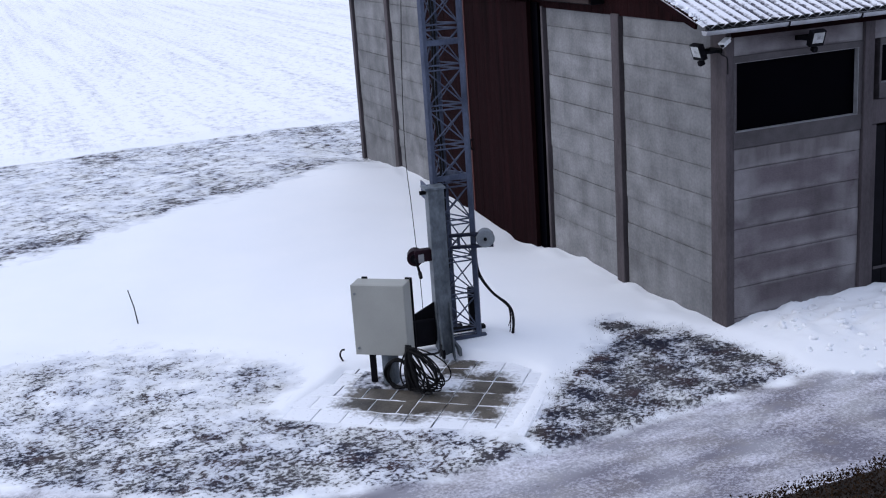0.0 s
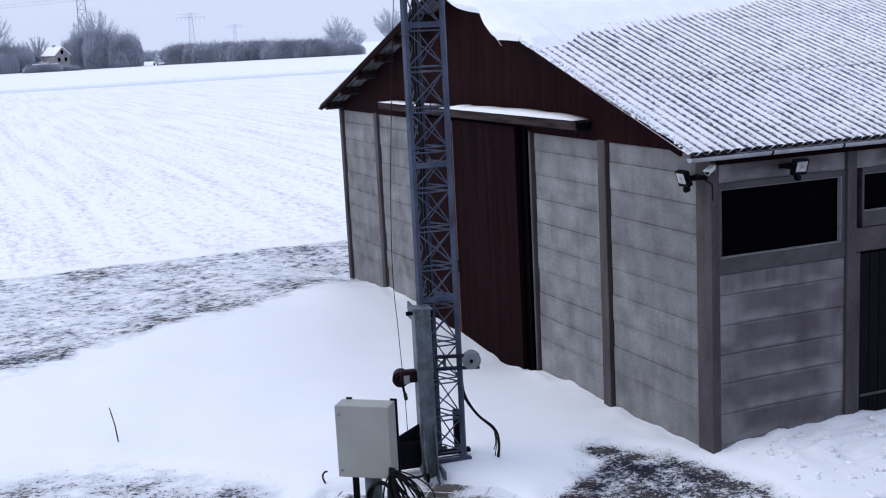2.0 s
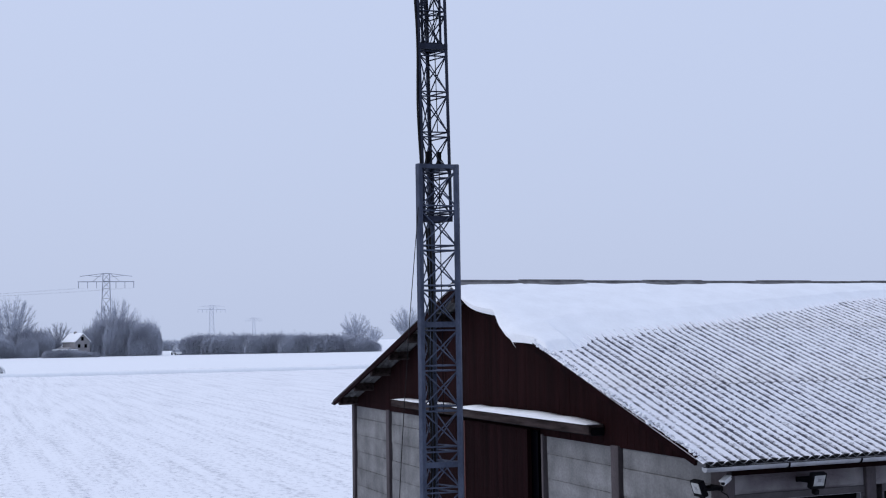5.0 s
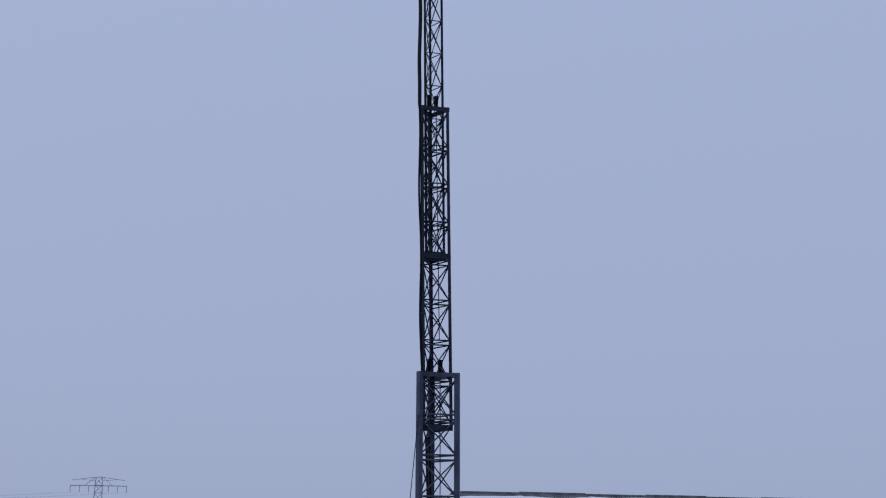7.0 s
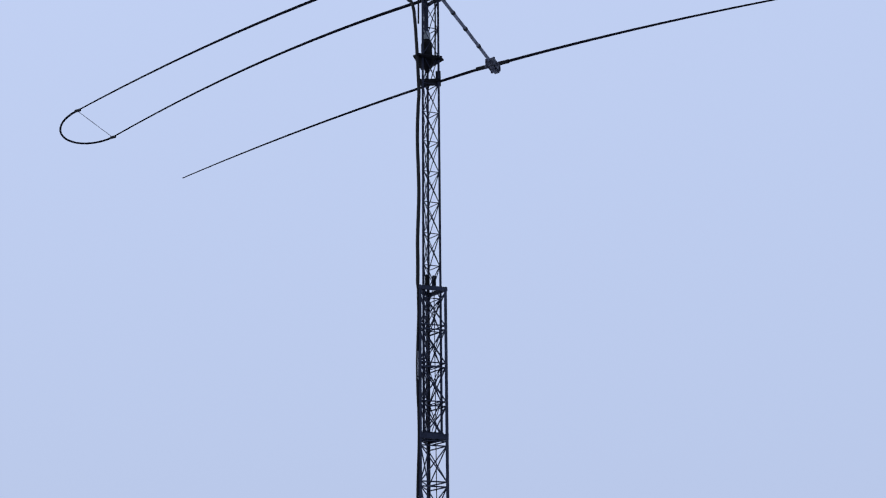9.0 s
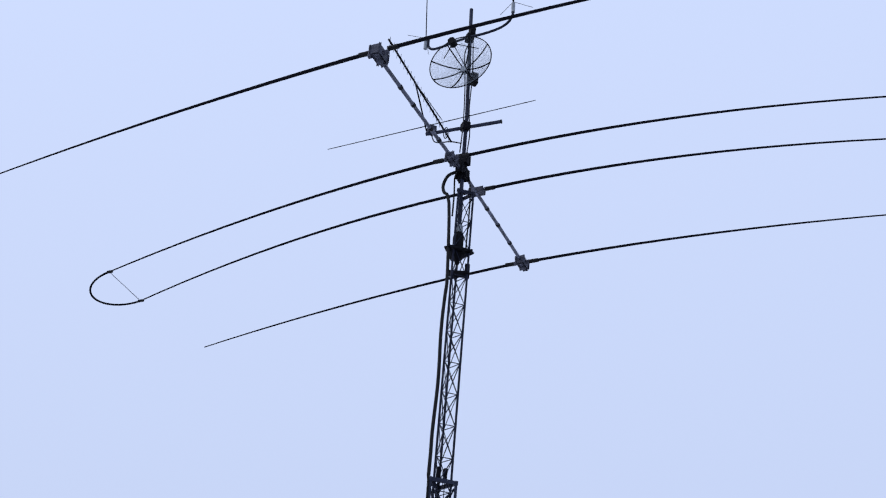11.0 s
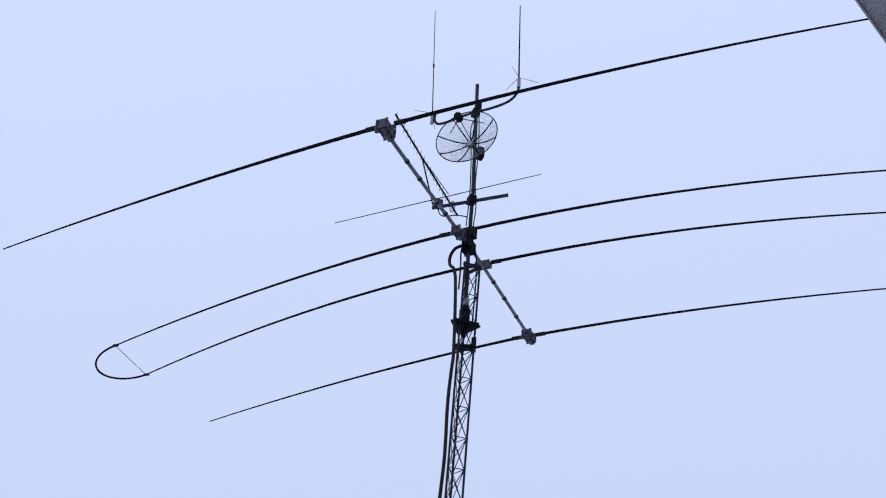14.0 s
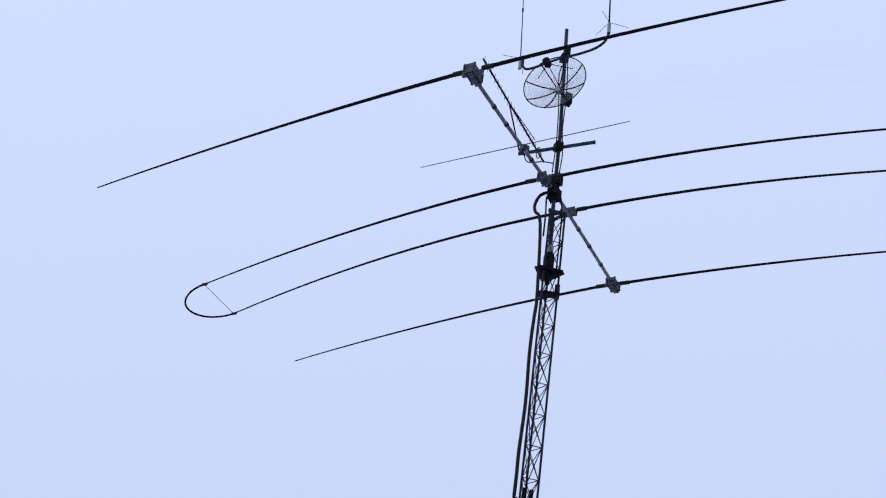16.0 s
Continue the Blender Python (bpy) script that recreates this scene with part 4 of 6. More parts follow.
# ---- fittings on the barn ----
def floodlight(at, turn, label):
    f = thing("floodlight", at, label, "floodlight", "floodlights on the barn")
    m = Matrix.Translation(at) @ Matrix.Rotation(radians(turn), 4, "Z") @ Matrix.Rotation(radians(18), 4, "X")
    part("housing", box((-0.09, -0.03, -0.085), (0.09, 0.035, 0.085), 0.010, m), BLACK_METAL, f, "black housing")
    part("glass", box((-0.066, -0.034, -0.045), (0.066, -0.029, 0.068), 0.002, m), LAMP_GLASS, f, "pale glass front")
    part("lamp_chip", box((-0.02, -0.037, -0.005), (0.02, -0.033, 0.03), 0.002, m), BEAD, f)
    part("sensor", box((-0.028, -0.035, -0.15), (0.028, 0.03, -0.095), 0.013, m), BLACK_METAL, f, "sensor pod below")
    m2 = Matrix.Translation(at) @ Matrix.Rotation(radians(turn), 4, "Z")
    for s in (-1, 1):
        part("bracket", box((s * 0.094 - 0.004, -0.01, -0.02), (s * 0.094 + 0.004, 0.22, 0.012), 0.002, m2), BLACK_METAL, f)
    part("wall_plate", box((-0.098, 0.20, -0.03), (0.098, 0.225, 0.02), 0.004, m2), BLACK_METAL, f)
    return f


floodlight((-0.15, -0.255, 3.00), 0, "black floodlight with sensor fixed to the barn's corner post")
floodlight((0.23, 0.93, 3.05), 90, "black floodlight with sensor fixed above the barn window")
seccam = thing("security_camera", (0.10, 0.0, 3.10), "small white bullet security camera under the gutter", "camera")
m = Matrix.Translation((0.15, -0.13, 3.105)) @ Matrix.Rotation(radians(-62), 4, "Z") @ Matrix.Rotation(radians(16), 4, "Y")
part("body", tube([m @ Vector((-0.06, 0, 0)), m @ Vector((0.075, 0, 0))], 0.030, 14), WHITE_PAINT, seccam)
part("hood", box((-0.065, -0.034, 0.016), (0.095, 0.034, 0.034), 0.006, m), WHITE_PAINT, seccam)
part("lens", tube([m @ Vector((0.073, 0, 0)), m @ Vector((0.079, 0, 0))], 0.024, 12), BLACK, seccam)
part("arm", tube([m @ Vector((-0.05, 0, 0)), (0.07, -0.03, 3.13), (0.005, -0.01, 3.14)], 0.012, 8), BLACK_METAL, seccam)
tagged(part("cable", tube(bend([(-0.05, -0.05, 3.02), (-0.02, -0.07, 2.97), (0.012, -0.02, 2.93), (0.016, -0.012, 2.86), (0.016, -0.012, 2.76)], 6), 0.007, 6), BLACK),
                 "thin dark cable clipped down the barn's corner post", "cable")
# ---- lattice tower ----
TX, TY = -1.05, -2.752
TO_CAM = Vector((EYE.x - TX, EYE.y - TY, 0)).normalized()
LEFT = Vector((TO_CAM.y, -TO_CAM.x, 0))
BASE = Vector((TX, TY, 0))


def at_tower(left, near, z):
    return BASE + LEFT * left + TO_CAM * near + Vector((0, 0, z))


LEGS = [44, 169, 284]


def leg_at(k, r, z):
    a = radians(LEGS[k])
    return at_tower(r * math.sin(a), r * math.cos(a), z)


tower = thing("lattice_tower", BASE, "galvanised steel crank-up lattice tower of three telescoping sections", "lattice tower")


def collar(r, z, high, thick):
    """A three-sided frame round the legs."""
    bm = bmesh.new()
    for k in range(3):
        a, b = leg_at(k, r, z), leg_at((k + 1) % 3, r, z)
        d = (b - a).normalized()
        n = d.cross(Vector((0, 0, 1)))
        vs = []
        for p in (a - d * 0.02, b + d * 0.02):
            vs.append([bm.verts.new(p + n * s + Vector((0, 0, h))) for s, h in ((-thick, -high), (thick, -high), (thick, high), (-thick, high))])
        for i in range(4):
            bm.faces.new((vs[0][i], vs[0][(i + 1) % 4], vs[1][(i + 1) % 4], vs[1][i]))
        bm.faces.new(vs[0][::-1])
        bm.faces.new(vs[1])
    return bm


def square_leg(k, r, z0, z1, half):
    """An upright square hollow leg, turned to face the tower's axis."""
    a = radians(LEGS[k])
    out = (LEFT * math.sin(a) + TO_CAM * math.cos(a))
    ang = math.atan2(out.y, out.x)
    p = leg_at(k, r, 0)
    turn = Matrix.Translation((p.x, p.y, 0)) @ Matrix.Rotation(ang, 4, "Z")
    return box((-half, -half, z0), (half, half, z1), half * 0.25, turn)


def section(r, z0, z1, leg_half, bay, brace_r, label, square, collars, double, steel):
    sec = part("section", collar(r, z1 - 0.024, 0.022, leg_half * 0.8), steel, tower, label)
    for k in range(3):
        if square:
            part("leg", square_leg(k, r, z0, z1, leg_half), steel, sec)
        else:
            rod("leg", leg_at(k, r, z0), leg_at(k, r, z1), leg_half, steel, sec, 10)
    for z in collars:
        part("collar", collar(r * 0.97, z, 0.028, 0.012), steel, sec)
    n = max(1, round((z1 - z0 - 0.1) / bay))
    step_z = (z1 - z0 - 0.1) / n
    inner = r - leg_half * 0.4
    for i in range(n):
        za, zb = z0 + 0.03 + i * step_z, z0 + 0.03 + (i + 1) * step_z
        for k in range(3):
            q = (k + 1) % 3
            rod("strut", leg_at(k, inner, za), leg_at(q, inner, za), brace_r, steel, sec, 6)
            if double:
                rod("strut", leg_at(k, inner, za + 0.05), leg_at(q, inner, za + 0.05), brace_r, steel, sec, 6)
                rod("brace", leg_at(k, inner, za + 0.05), leg_at(q, inner, zb), brace_r * 0.9, steel, sec, 6)
                rod("brace", leg_at(q, inner, za + 0.05), leg_at(k, inner, zb), brace_r * 0.9, steel, sec, 6)
            elif i % 2:
                rod("brace", leg_at(k, inner, za), leg_at(q, inner, zb), brace_r, steel, sec, 6)
                rod("brace", leg_at(q, inner, za), leg_at(k, inner, zb), brace_r * 0.8, steel, sec, 6)
            else:
                rod("brace", leg_at(q, inner, za), leg_at(k, inner, zb), brace_r, steel, sec, 6)
                rod("brace", leg_at(k, inner, za), leg_at(q, inner, zb), brace_r * 0.8, steel, sec, 6)
    return sec


# the upper sections lean a little, by amounts fitted to the camera's view
def lean(z, shift, degrees):
    """A turn in the tower's face about height z, after a shift towards its left."""
    return Matrix.Translation(at_tower(shift, 0, z)) @ Matrix.Rotation(radians(degrees), 4, TO_CAM) @ Matrix.Translation(-at_tower(0, 0, z))


# everything on the mast is turned as one to fit the camera's view
AERIAL_LEAN = Matrix.Translation(at_tower(0.111, 0, 12.0)) @ Matrix.Rotation(radians(1.745), 4, Vector((0.8926, -0.3520, -0.2818))) @ Matrix.Translation(-at_tower(0, 0, 12.0))
MID_LEAN, TOP_LEAN = lean(6.0, 0.004, 0.8), lean(7.6, 0.027, 0.74)
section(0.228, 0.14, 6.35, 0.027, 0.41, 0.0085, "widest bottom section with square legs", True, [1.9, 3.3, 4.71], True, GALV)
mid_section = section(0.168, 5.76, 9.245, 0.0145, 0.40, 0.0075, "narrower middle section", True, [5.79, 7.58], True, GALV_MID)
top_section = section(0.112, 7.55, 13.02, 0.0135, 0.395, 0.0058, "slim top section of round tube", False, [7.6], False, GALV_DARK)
mid_section.matrix_basis, top_section.matrix_basis = MID_LEAN, TOP_LEAN
# pulleys and guide blocks at the section heads
for z, r in ((6.40, 0.17), (9.30, 0.11)):
    for k, s in ((0, 0.5), (2, 0.35)):
        p = (MID_LEAN if z < 7 else TOP_LEAN) @ leg_at(k, r * s, z)
        part("pulley_block", box((p.x - 0.02, p.y - 0.02, z - 0.06), (p.x + 0.02, p.y + 0.02, z + 0.09), 0.006), BLACK_METAL, tower)
    part("hoist_rope", tube([(MID_LEAN if z < 7 else TOP_LEAN) @ leg_at(2, r * 0.35, z + 0.08), leg_at(2, r * 0.35, z - 2.6)], 0.005, 6), BLACK_METAL, tower)
part("hoist_rope", tube([at_tower(0.075, 0.03, 9.3), at_tower(0.03, 0.03, 5.9)], 0.005, 6), BLACK_METAL, tower)
# tilt-over post and foot
C0 = at_tower(0.155, 0.27, 0)
ANG = math.atan2(TO_CAM.y, TO_CAM.x)
turn = Matrix.Translation((C0.x, C0.y, 0)) @ Matrix.Rotation(ANG + radians(14), 4, "Z")
post = part("tilt_post", box((-0.085, -0.085, 0.02), (0.085, 0.085, 1.84), 0.008, turn), GALV_DULL, tower, "dull galvanised square tilt-over post")
part("head_plate", box((-0.10, -0.12, 1.84), (0.10, 0.10, 1.865), 0.004, turn), GALV_DULL, post)
part("pivot_pin", tube([turn @ Vector((-0.02, -0.15, 1.80)), turn @ Vector((-0.02, 0.13, 1.80))], 0.022, 10), BLACK_METAL, post)
part("pivot_cheek", box((-0.30, -0.07, 1.70), (-0.02, -0.055, 1.87), 0.004, turn), GALV, post)


def plate(pts, thick, m):
    bm = bmesh.new()
    a = [bm.verts.new(m @ Vector((p[0], -thick, p[1]))) for p in pts]
    b = [bm.verts.new(m @ Vector((p[0], thick, p[1]))) for p in pts]
    bm.faces.new(a)
    bm.faces.new(b[::-1])
    for i in range(len(a)):
        j = (i + 1) % len(a)
        bm.faces.new((a[i], b[i], b[j], a[j]))
    return bm


for s in (-0.06, 0.06):
    part("gusset", plate([(0.08, 0.0), (0.20, 0.0), (0.10, 0.62), (0.08, 0.62)], 0.006, turn @ Matrix.Translation((0, s, 0))), GALV_DULL, post)
mside = turn @ Matrix.Rotation(radians(-90), 4, "Z")
part("side_gusset", plate([(0.08, 0.18), (0.33, 0.18), (0.33, 0.50), (0.08, 0.62)], 0.012, mside), BLACK_METAL, post, "dark side gusset")
part("motor_box", box((-0.12, -0.34, 0.16), (0.06, -0.10, 0.45), 0.015, turn), BLACK_METAL, post)
part("base_frame", box((-0.55, -0.075, 0.04), (0.20, -0.045, 0.13), 0.005, turn), BLACK_METAL, tower)
part("base_frame", box((-0.55, 0.105, 0.04), (0.20, 0.135, 0.13), 0.005, turn), GALV_DULL, tower)
part("base_frame", box((-0.58, -0.30, 0.04), (-0.50, 0.34, 0.13), 0.005, turn), BLACK_METAL, tower)
part("foot_ledge", box((-0.28, 0.08, 0.16), (-0.20, 0.52, 0.20), 0.005, turn), BLACK_METAL, tower)
part("foot_ledge", box((-0.16, 0.05, 0.11), (-0.10, 0.50, 0.14), 0.005, turn), GALV, tower)
part("shackle", tube(bend([turn @ Vector((-0.13, 0.44 + 0.035 * math.cos(a), 0.08 + 0.045 * math.sin(a))) for a in (math.pi * 2 * k / 8 for k in range(9))], 3), 0.006, 6), GALV, tower)
part("inner_box", box((-0.34, 0.37, 0.16), (-0.28, 0.43, 0.62), 0.006, turn), BLACK_METAL, tower)
# winches
winch = part("winch", tube([at_tower(0.40, 0.20, 1.12), at_tower(0.40, 0.34, 1.12)], 0.085, 18), WINCH_RED, tower, "dark red hand winch on the post")
part("winch_arm", box((-0.05, -0.26, 1.08), (0.05, -0.08, 1.21), 0.015, turn), WINCH_RED, winch)
part("label_plate", box((0.058, -0.23, 1.08), (0.064, -0.17, 1.17), 0.002, turn), BEAD, winch)
part("drum", tube([at_tower(0.40, 0.17, 1.12), at_tower(0.40, 0.36, 1.12)], 0.05, 14), BLACK_METAL, winch)
part("crank", tube([at_tower(0.40, 0.36, 1.12), at_tower(0.39, 0.40, 1.12), at_tower(0.36, 0.41, 0.98)], 0.014, 8), BLACK_METAL, winch)
part("crank_grip", tube([at_tower(0.36, 0.39, 0.98), at_tower(0.35, 0.47, 0.95)], 0.02, 8), BLACK, winch)
drum = part("cable_reel", tube([at_tower(-0.345, 0.06, 1.235), at_tower(-0.355, 0.17, 1.235)], 0.092, 24), GALV_PALE, tower, "pale galvanised round winch housing")
part("reel_rim", tube([at_tower(-0.345, 0.168, 1.235), at_tower(-0.345, 0.18, 1.235)], [0.096, 0.088], 24), GALV_PALE, drum)
part("reel_hub", tube([at_tower(-0.345, 0.18, 1.235), at_tower(-0.345, 0.20, 1.235)], 0.018, 10), BLACK_METAL, drum)
for z in (1.15, 1.28):
    part("reel_bar", box((-0.03, 0, -0.014), (0.03, 0.46, 0.014), 0.004, Matrix.Translation(at_tower(0.03, 0.12, z)) @ Matrix.Rotation(ANG, 4, "Z")), GALV_MID, drum)
part("upright", box((-0.02, 0.08, 1.13), (0.02, 0.11, 1.30), 0.004, Matrix.Translation(at_tower(0.03, 0.12, 0)) @ Matrix.Rotation(ANG, 4, "Z")), GALV, drum)

# ropes and cables on the tower
rope = [at_tower(0.17, 0.2, 5.9), at_tower(0.285, 0.2, 4.6), at_tower(0.39, 0.22, 3.1), at_tower(0.42, 0.25, 2.2), at_tower(0.40, 0.25, 1.7), at_tower(0.385, 0.28, 1.35),
        at_tower(0.365, 0.29, 0.9), at_tower(0.355, 0.3, 0.2)]
tagged(part("control_line", tube(bend(rope, 5), 0.0042, 6), BLACK), "thin dark line hanging loosely beside the tower", "cable")
for k, o in enumerate((0.0, 0.018)):
    pts = [at_tower(-0.22 - o, 0.0, 1.08), at_tower(-0.245 - o, 0.0, 0.82), at_tower(-0.38 - o * 0.5, 0.02, 0.60), at_tower(-0.54 - o, 0.02, 0.44), at_tower(-0.605, 0.02, 0.30 - o), at_tower(-0.59 + o, 0.0, 0.05)]
    tagged(part("cable", tube(bend(pts, 6), 0.011, 7), BLACK), "black cable hanging from the winch into the snow", "cable")
for o, low in ((0.03, 0.13), (-0.02, 0.10), (0.05, 0.20)):
    tagged(part("cable_tail", tube(bend([at_tower(-0.56, 0.01, 0.40), at_tower(-0.585 + o * 0.3, 0.02, 0.28), at_tower(-0.575 + o * 0.6, 0.03, low)], 5), 0.006, 6), BLACK), "thin loose tail of the black winch cable", "cable", "frayed cable tails")
inner = [at_tower(0.05 + 0.012 * math.sin(k * 1.7), 0.02, 0.9 + k * 0.4) for k in range(13)]
for o in (0.0, 0.03):
    tagged(part("inner_cable", tube(bend([p + LEFT * o for p in inner], 3), 0.013, 6), BLACK), "black cable running up inside the tower", "cable")
STANDING = set(bpy.data.objects)
coax = []
for k in range(30):
    z = 5.2 + k * 0.285
    coax.append(at_tower(0.125 + (0.016 if z < 9.2 else 0.004) + 0.008 * math.sin(k * 1.3), 0.13, z))
coax = [p + LEFT * float(np.interp(p.z, [6.0, 9.3, 12.0], [0.0, 0.052, 0.088])) for p in coax if p.z < 11.9] + [AERIAL_LEAN @ q for q in [at_tower(0.14, 0.1, 12.78), at_tower(0.215, 0.05, 12.98), at_tower(0.225, 0.02, 13.12), at_tower(0.17, 0.0, 13.27), at_tower(0.05, 0.0, 13.34)]]
STANDING.add(tagged(part("coax_cable", tube(bend(coax, 4), [0.011 if p.z < 9.25 else 0.021 for p in bend(coax, 4)], 7), BLACK), "thick black coax bundle tied up the tower", "cable"))
tagged(part("coax_cable", tube(bend([at_tower(0.09, 0.1, 12.6), at_tower(0.085, 0.06, 12.95), at_tower(0.09, 0.05, 13.2), at_tower(0.05, 0.02, 13.35)], 5), 0.011, 7), BLACK), "black coax tail at the tower head", "cable")
tagged(part("coax_cable", tube(bend([at_tower(-0.10, 0.03, 12.2), at_tower(-0.115, 0.03, 12.8), at_tower(-0.10, 0.03, 13.15), at_tower(-0.04, 0.02, 13.42)], 5), 0.010, 7), BLACK), "black coax tail at the tower head", "cable")

# ---- rotator and mast ----
rotator = thing("antenna_rotator", at_tower(-0.02, 0, 12.07), "black antenna rotator bolted inside the tower head", "rotator")
part("motor", tube([at_tower(0.0, 0, 12.12), at_tower(0.0, 0, 12.20), at_tower(0.0, 0, 12.36), at_tower(0.0, 0, 12.42)], [0.048, 0.066, 0.066, 0.046], 14), BLACK_METAL, rotator)
part("bell", tube([at_tower(0.0, 0, 11.98), at_tower(0.0, 0, 12.12)], [0.022, 0.062], 14), BLACK_METAL, rotator)
part("mounting_plate", collar(0.155, 12.14, 0.012, 0.05), BLACK_METAL, rotator)
part("clamp", tube([at_tower(0.0, 0, 12.42), at_tower(0.0, 0, 12.52)], 0.05, 12), GALV_PALE, rotator)
part("guide_plate", box((-0.06, -0.12, 11.83), (0.06, 0.16, 11.86), 0.004, Matrix.Translation((TX, TY, 0)) @ Matrix.Rotation(ANG, 4, "Z")), BLACK_METAL, rotator)
part("terminal_box", box((-0.03, 0.10, 11.80), (0.03, 0.16, 11.98), 0.006, Matrix.Translation((TX, TY, 0)) @ Matrix.Rotation(ANG, 4, "Z")), BLACK_METAL, rotator)
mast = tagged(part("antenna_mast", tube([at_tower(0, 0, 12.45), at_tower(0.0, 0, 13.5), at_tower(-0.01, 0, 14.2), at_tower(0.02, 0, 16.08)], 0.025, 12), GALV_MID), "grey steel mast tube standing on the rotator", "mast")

# ---- large yagi with motor-driven elements ----
ZB = 13.357
BOOM = Vector((-0.6941, 0.7198, 0)).normalized()
EL = Vector((-BOOM.y, BOOM.x, 0)) * 1.0
if EL.dot(LEFT) < 0:
    EL = -EL


def at_boom(s, e, dz=0.0):
    return BASE + BOOM * s + EL * e + Vector((0, 0, ZB + dz))


yagi = thing("large_yagi_antenna", at_boom(0, 0), "large four-element yagi antenna with black rods and grey boom", "antenna")
part("boom", tube([at_boom(-2.45, 0, -0.12), at_boom(-1.2, 0, -0.08), at_boom(0, 0, -0.02), at_boom(1.2, 0, -0.04), at_boom(2.22, 0, -0.07)], 0.0225, 12), ALU, yagi, "round aluminium boom")
for s in (-1.85, -1.5, -1.0, -0.75, 0.85, 1.25, 1.7):
    part("boom_band", tube([at_boom(s + d, 0.0, float(np.interp(s, [-2.45, -1.2, 0, 1.2, 2.22], [-0.12, -0.08, -0.02, -0.04, -0.07]))) for d in (-0.02, 0.02)], 0.029, 12), BLACK, yagi)
mt = Matrix.Translation(at_boom(0, 0)) @ Matrix.Rotation(math.atan2(BOOM.y, BOOM.x), 4, "Z")
part("mast_clamp", box((-0.12, -0.035, -0.075), (0.12, 0.035, 0.06), 0.012, mt), BLACK_METAL, yagi)
part("mast_clamp", box((-0.05, -0.06, -0.14), (0.05, 0.06, -0.08), 0.012, mt), BLACK_METAL, yagi)
part("mast_clamp", box((-0.05, -0.07, 0.10), (0.05, 0.07, 0.22), 0.012, mt), BLACK_METAL, yagi)


def element(s, half_l, half_r, droop_l, droop_r, lean_l, lean_r, r0, r1, lift=0.0):
    """A tapering pole each side of its housing, drooping to the tips; the whole leans a little about its boom."""
    for sign, half, droop, tip in ((1, half_l, droop_l, lean_l), (-1, half_r, droop_r, lean_r)):
        pts, rad = [], []
        for k in range(15):
            f = k / 14
            pts.append(at_boom(s, sign * (0.12 + (half - 0.12) * f), lift + tip * f - droop * f ** 2.0))
            rad.append(r0 + (r1 - r0) * f)
        part("element", tube(pts, rad, 8), ELEMENT, yagi, "black fibreglass element")
        part("sleeve", tube([at_boom(s, sign * 0.11, lift), at_boom(s, sign * 0.24, lift)], 0.029, 10), BLACK, yagi)


def motor_housing(s, lift=0.0, size=1.0):
    m = Matrix.Translation(at_boom(s, 0, lift)) @ Matrix.Rotation(math.atan2(BOOM.y, BOOM.x), 4, "Z") @ Matrix.Scale(size, 4)
    h = part("motor_housing", box((-0.10, -0.06, -0.04), (0.12, 0.06, 0.05), 0.02, m), HOUSING, yagi, "grey motor housing")
    part("motor_cap", tube([m @ Vector((0.06, 0, -0.05)), m @ Vector((0.06, 0, -0.085))], [0.042, 0.036], 12), HOUSING, h)
    part("ferrule", tube([m @ Vector((0, -0.13, 0)), m @ Vector((0, 0.13, 0))], 0.029, 10), HOUSING, h)
    part("boom_saddle", box((-0.07, -0.035, -0.052), (0.17, 0.035, 0.01), 0.006, m), HOUSING, h)
    return h


element(-2.426, 5.22, 5.45, 0.246, 0.345, -0.272, 0.177, 0.0235, 0.008, -0.038)
element(-0.347, 4.976, 5.35, 0.473, 0.569, -0.271, 0.170, 0.021, 0.009, -0.058)
element(0.490, 5.064, 5.35, 0.654, 0.576, -0.146, 0.144, 0.021, 0.009, 0.016)
element(2.197, 5.122, 5.35, 0.294, 0.327, -0.287, 0.096, 0.021, 0.008, -0.081)
for s, up, size in ((-2.426, -0.085, 0.95), (-0.347, -0.058, 0.72), (2.197, -0.081, 0.9)):
    motor_housing(s, up, size)
part("element_saddle", box((-0.045, -0.09, -0.035), (0.045, 0.09, 0.030), 0.012, Matrix.Translation(at_boom(0.49, 0, 0.0)) @ Matrix.Rotation(math.atan2(BOOM.y, BOOM.x), 4, "Z")), HOUSING, yagi)
# folded ends that join the two middle elements
for sign, half_a, half_b, da, db in ((1, 4.976, 5.064, 0.802, 0.784), (-1, 5.35, 5.35, 0.457, 0.416)):
    a, b = at_boom(-0.347, sign * half_a, -da), at_boom(0.49, sign * half_b, -db)
    mid, rad = (a + b) / 2, (b - a).length / 2
    u, v = (a - b).normalized(), EL * sign
    pts = [mid + u * rad * math.cos(t) + v * (0.50 * math.sin(t)) + Vector((0, 0, -0.10 * math.sin(t))) for t in (math.pi * k / 20 for k in range(21))]
    part("end_loop", tube(pts, 0.014, 8), ELEMENT, yagi, "black curved end loop")
    part("end_strut", tube([a, b], 0.0045, 6), ALU, yagi, "thin grey strut across the loop")
    for q in (a, b):
        part("end_joint", tube([q - v * 0.05, q + v * 0.03], 0.02, 8), BLACK, yagi)

# ---- mesh dish ----
dish_at = at_tower(0.055, 0.10, 14.90)
dish = thing("dish_antenna", dish_at, "round grid dish antenna on the mast with mesh panels", "antenna")
DN = (TO_CAM * 0.93 + LEFT * 0.36).normalized()
du = DN.cross(Vector((0, 0, 1))).normalized()
dv = du.cross(DN).normalized()
R_DISH = 0.425


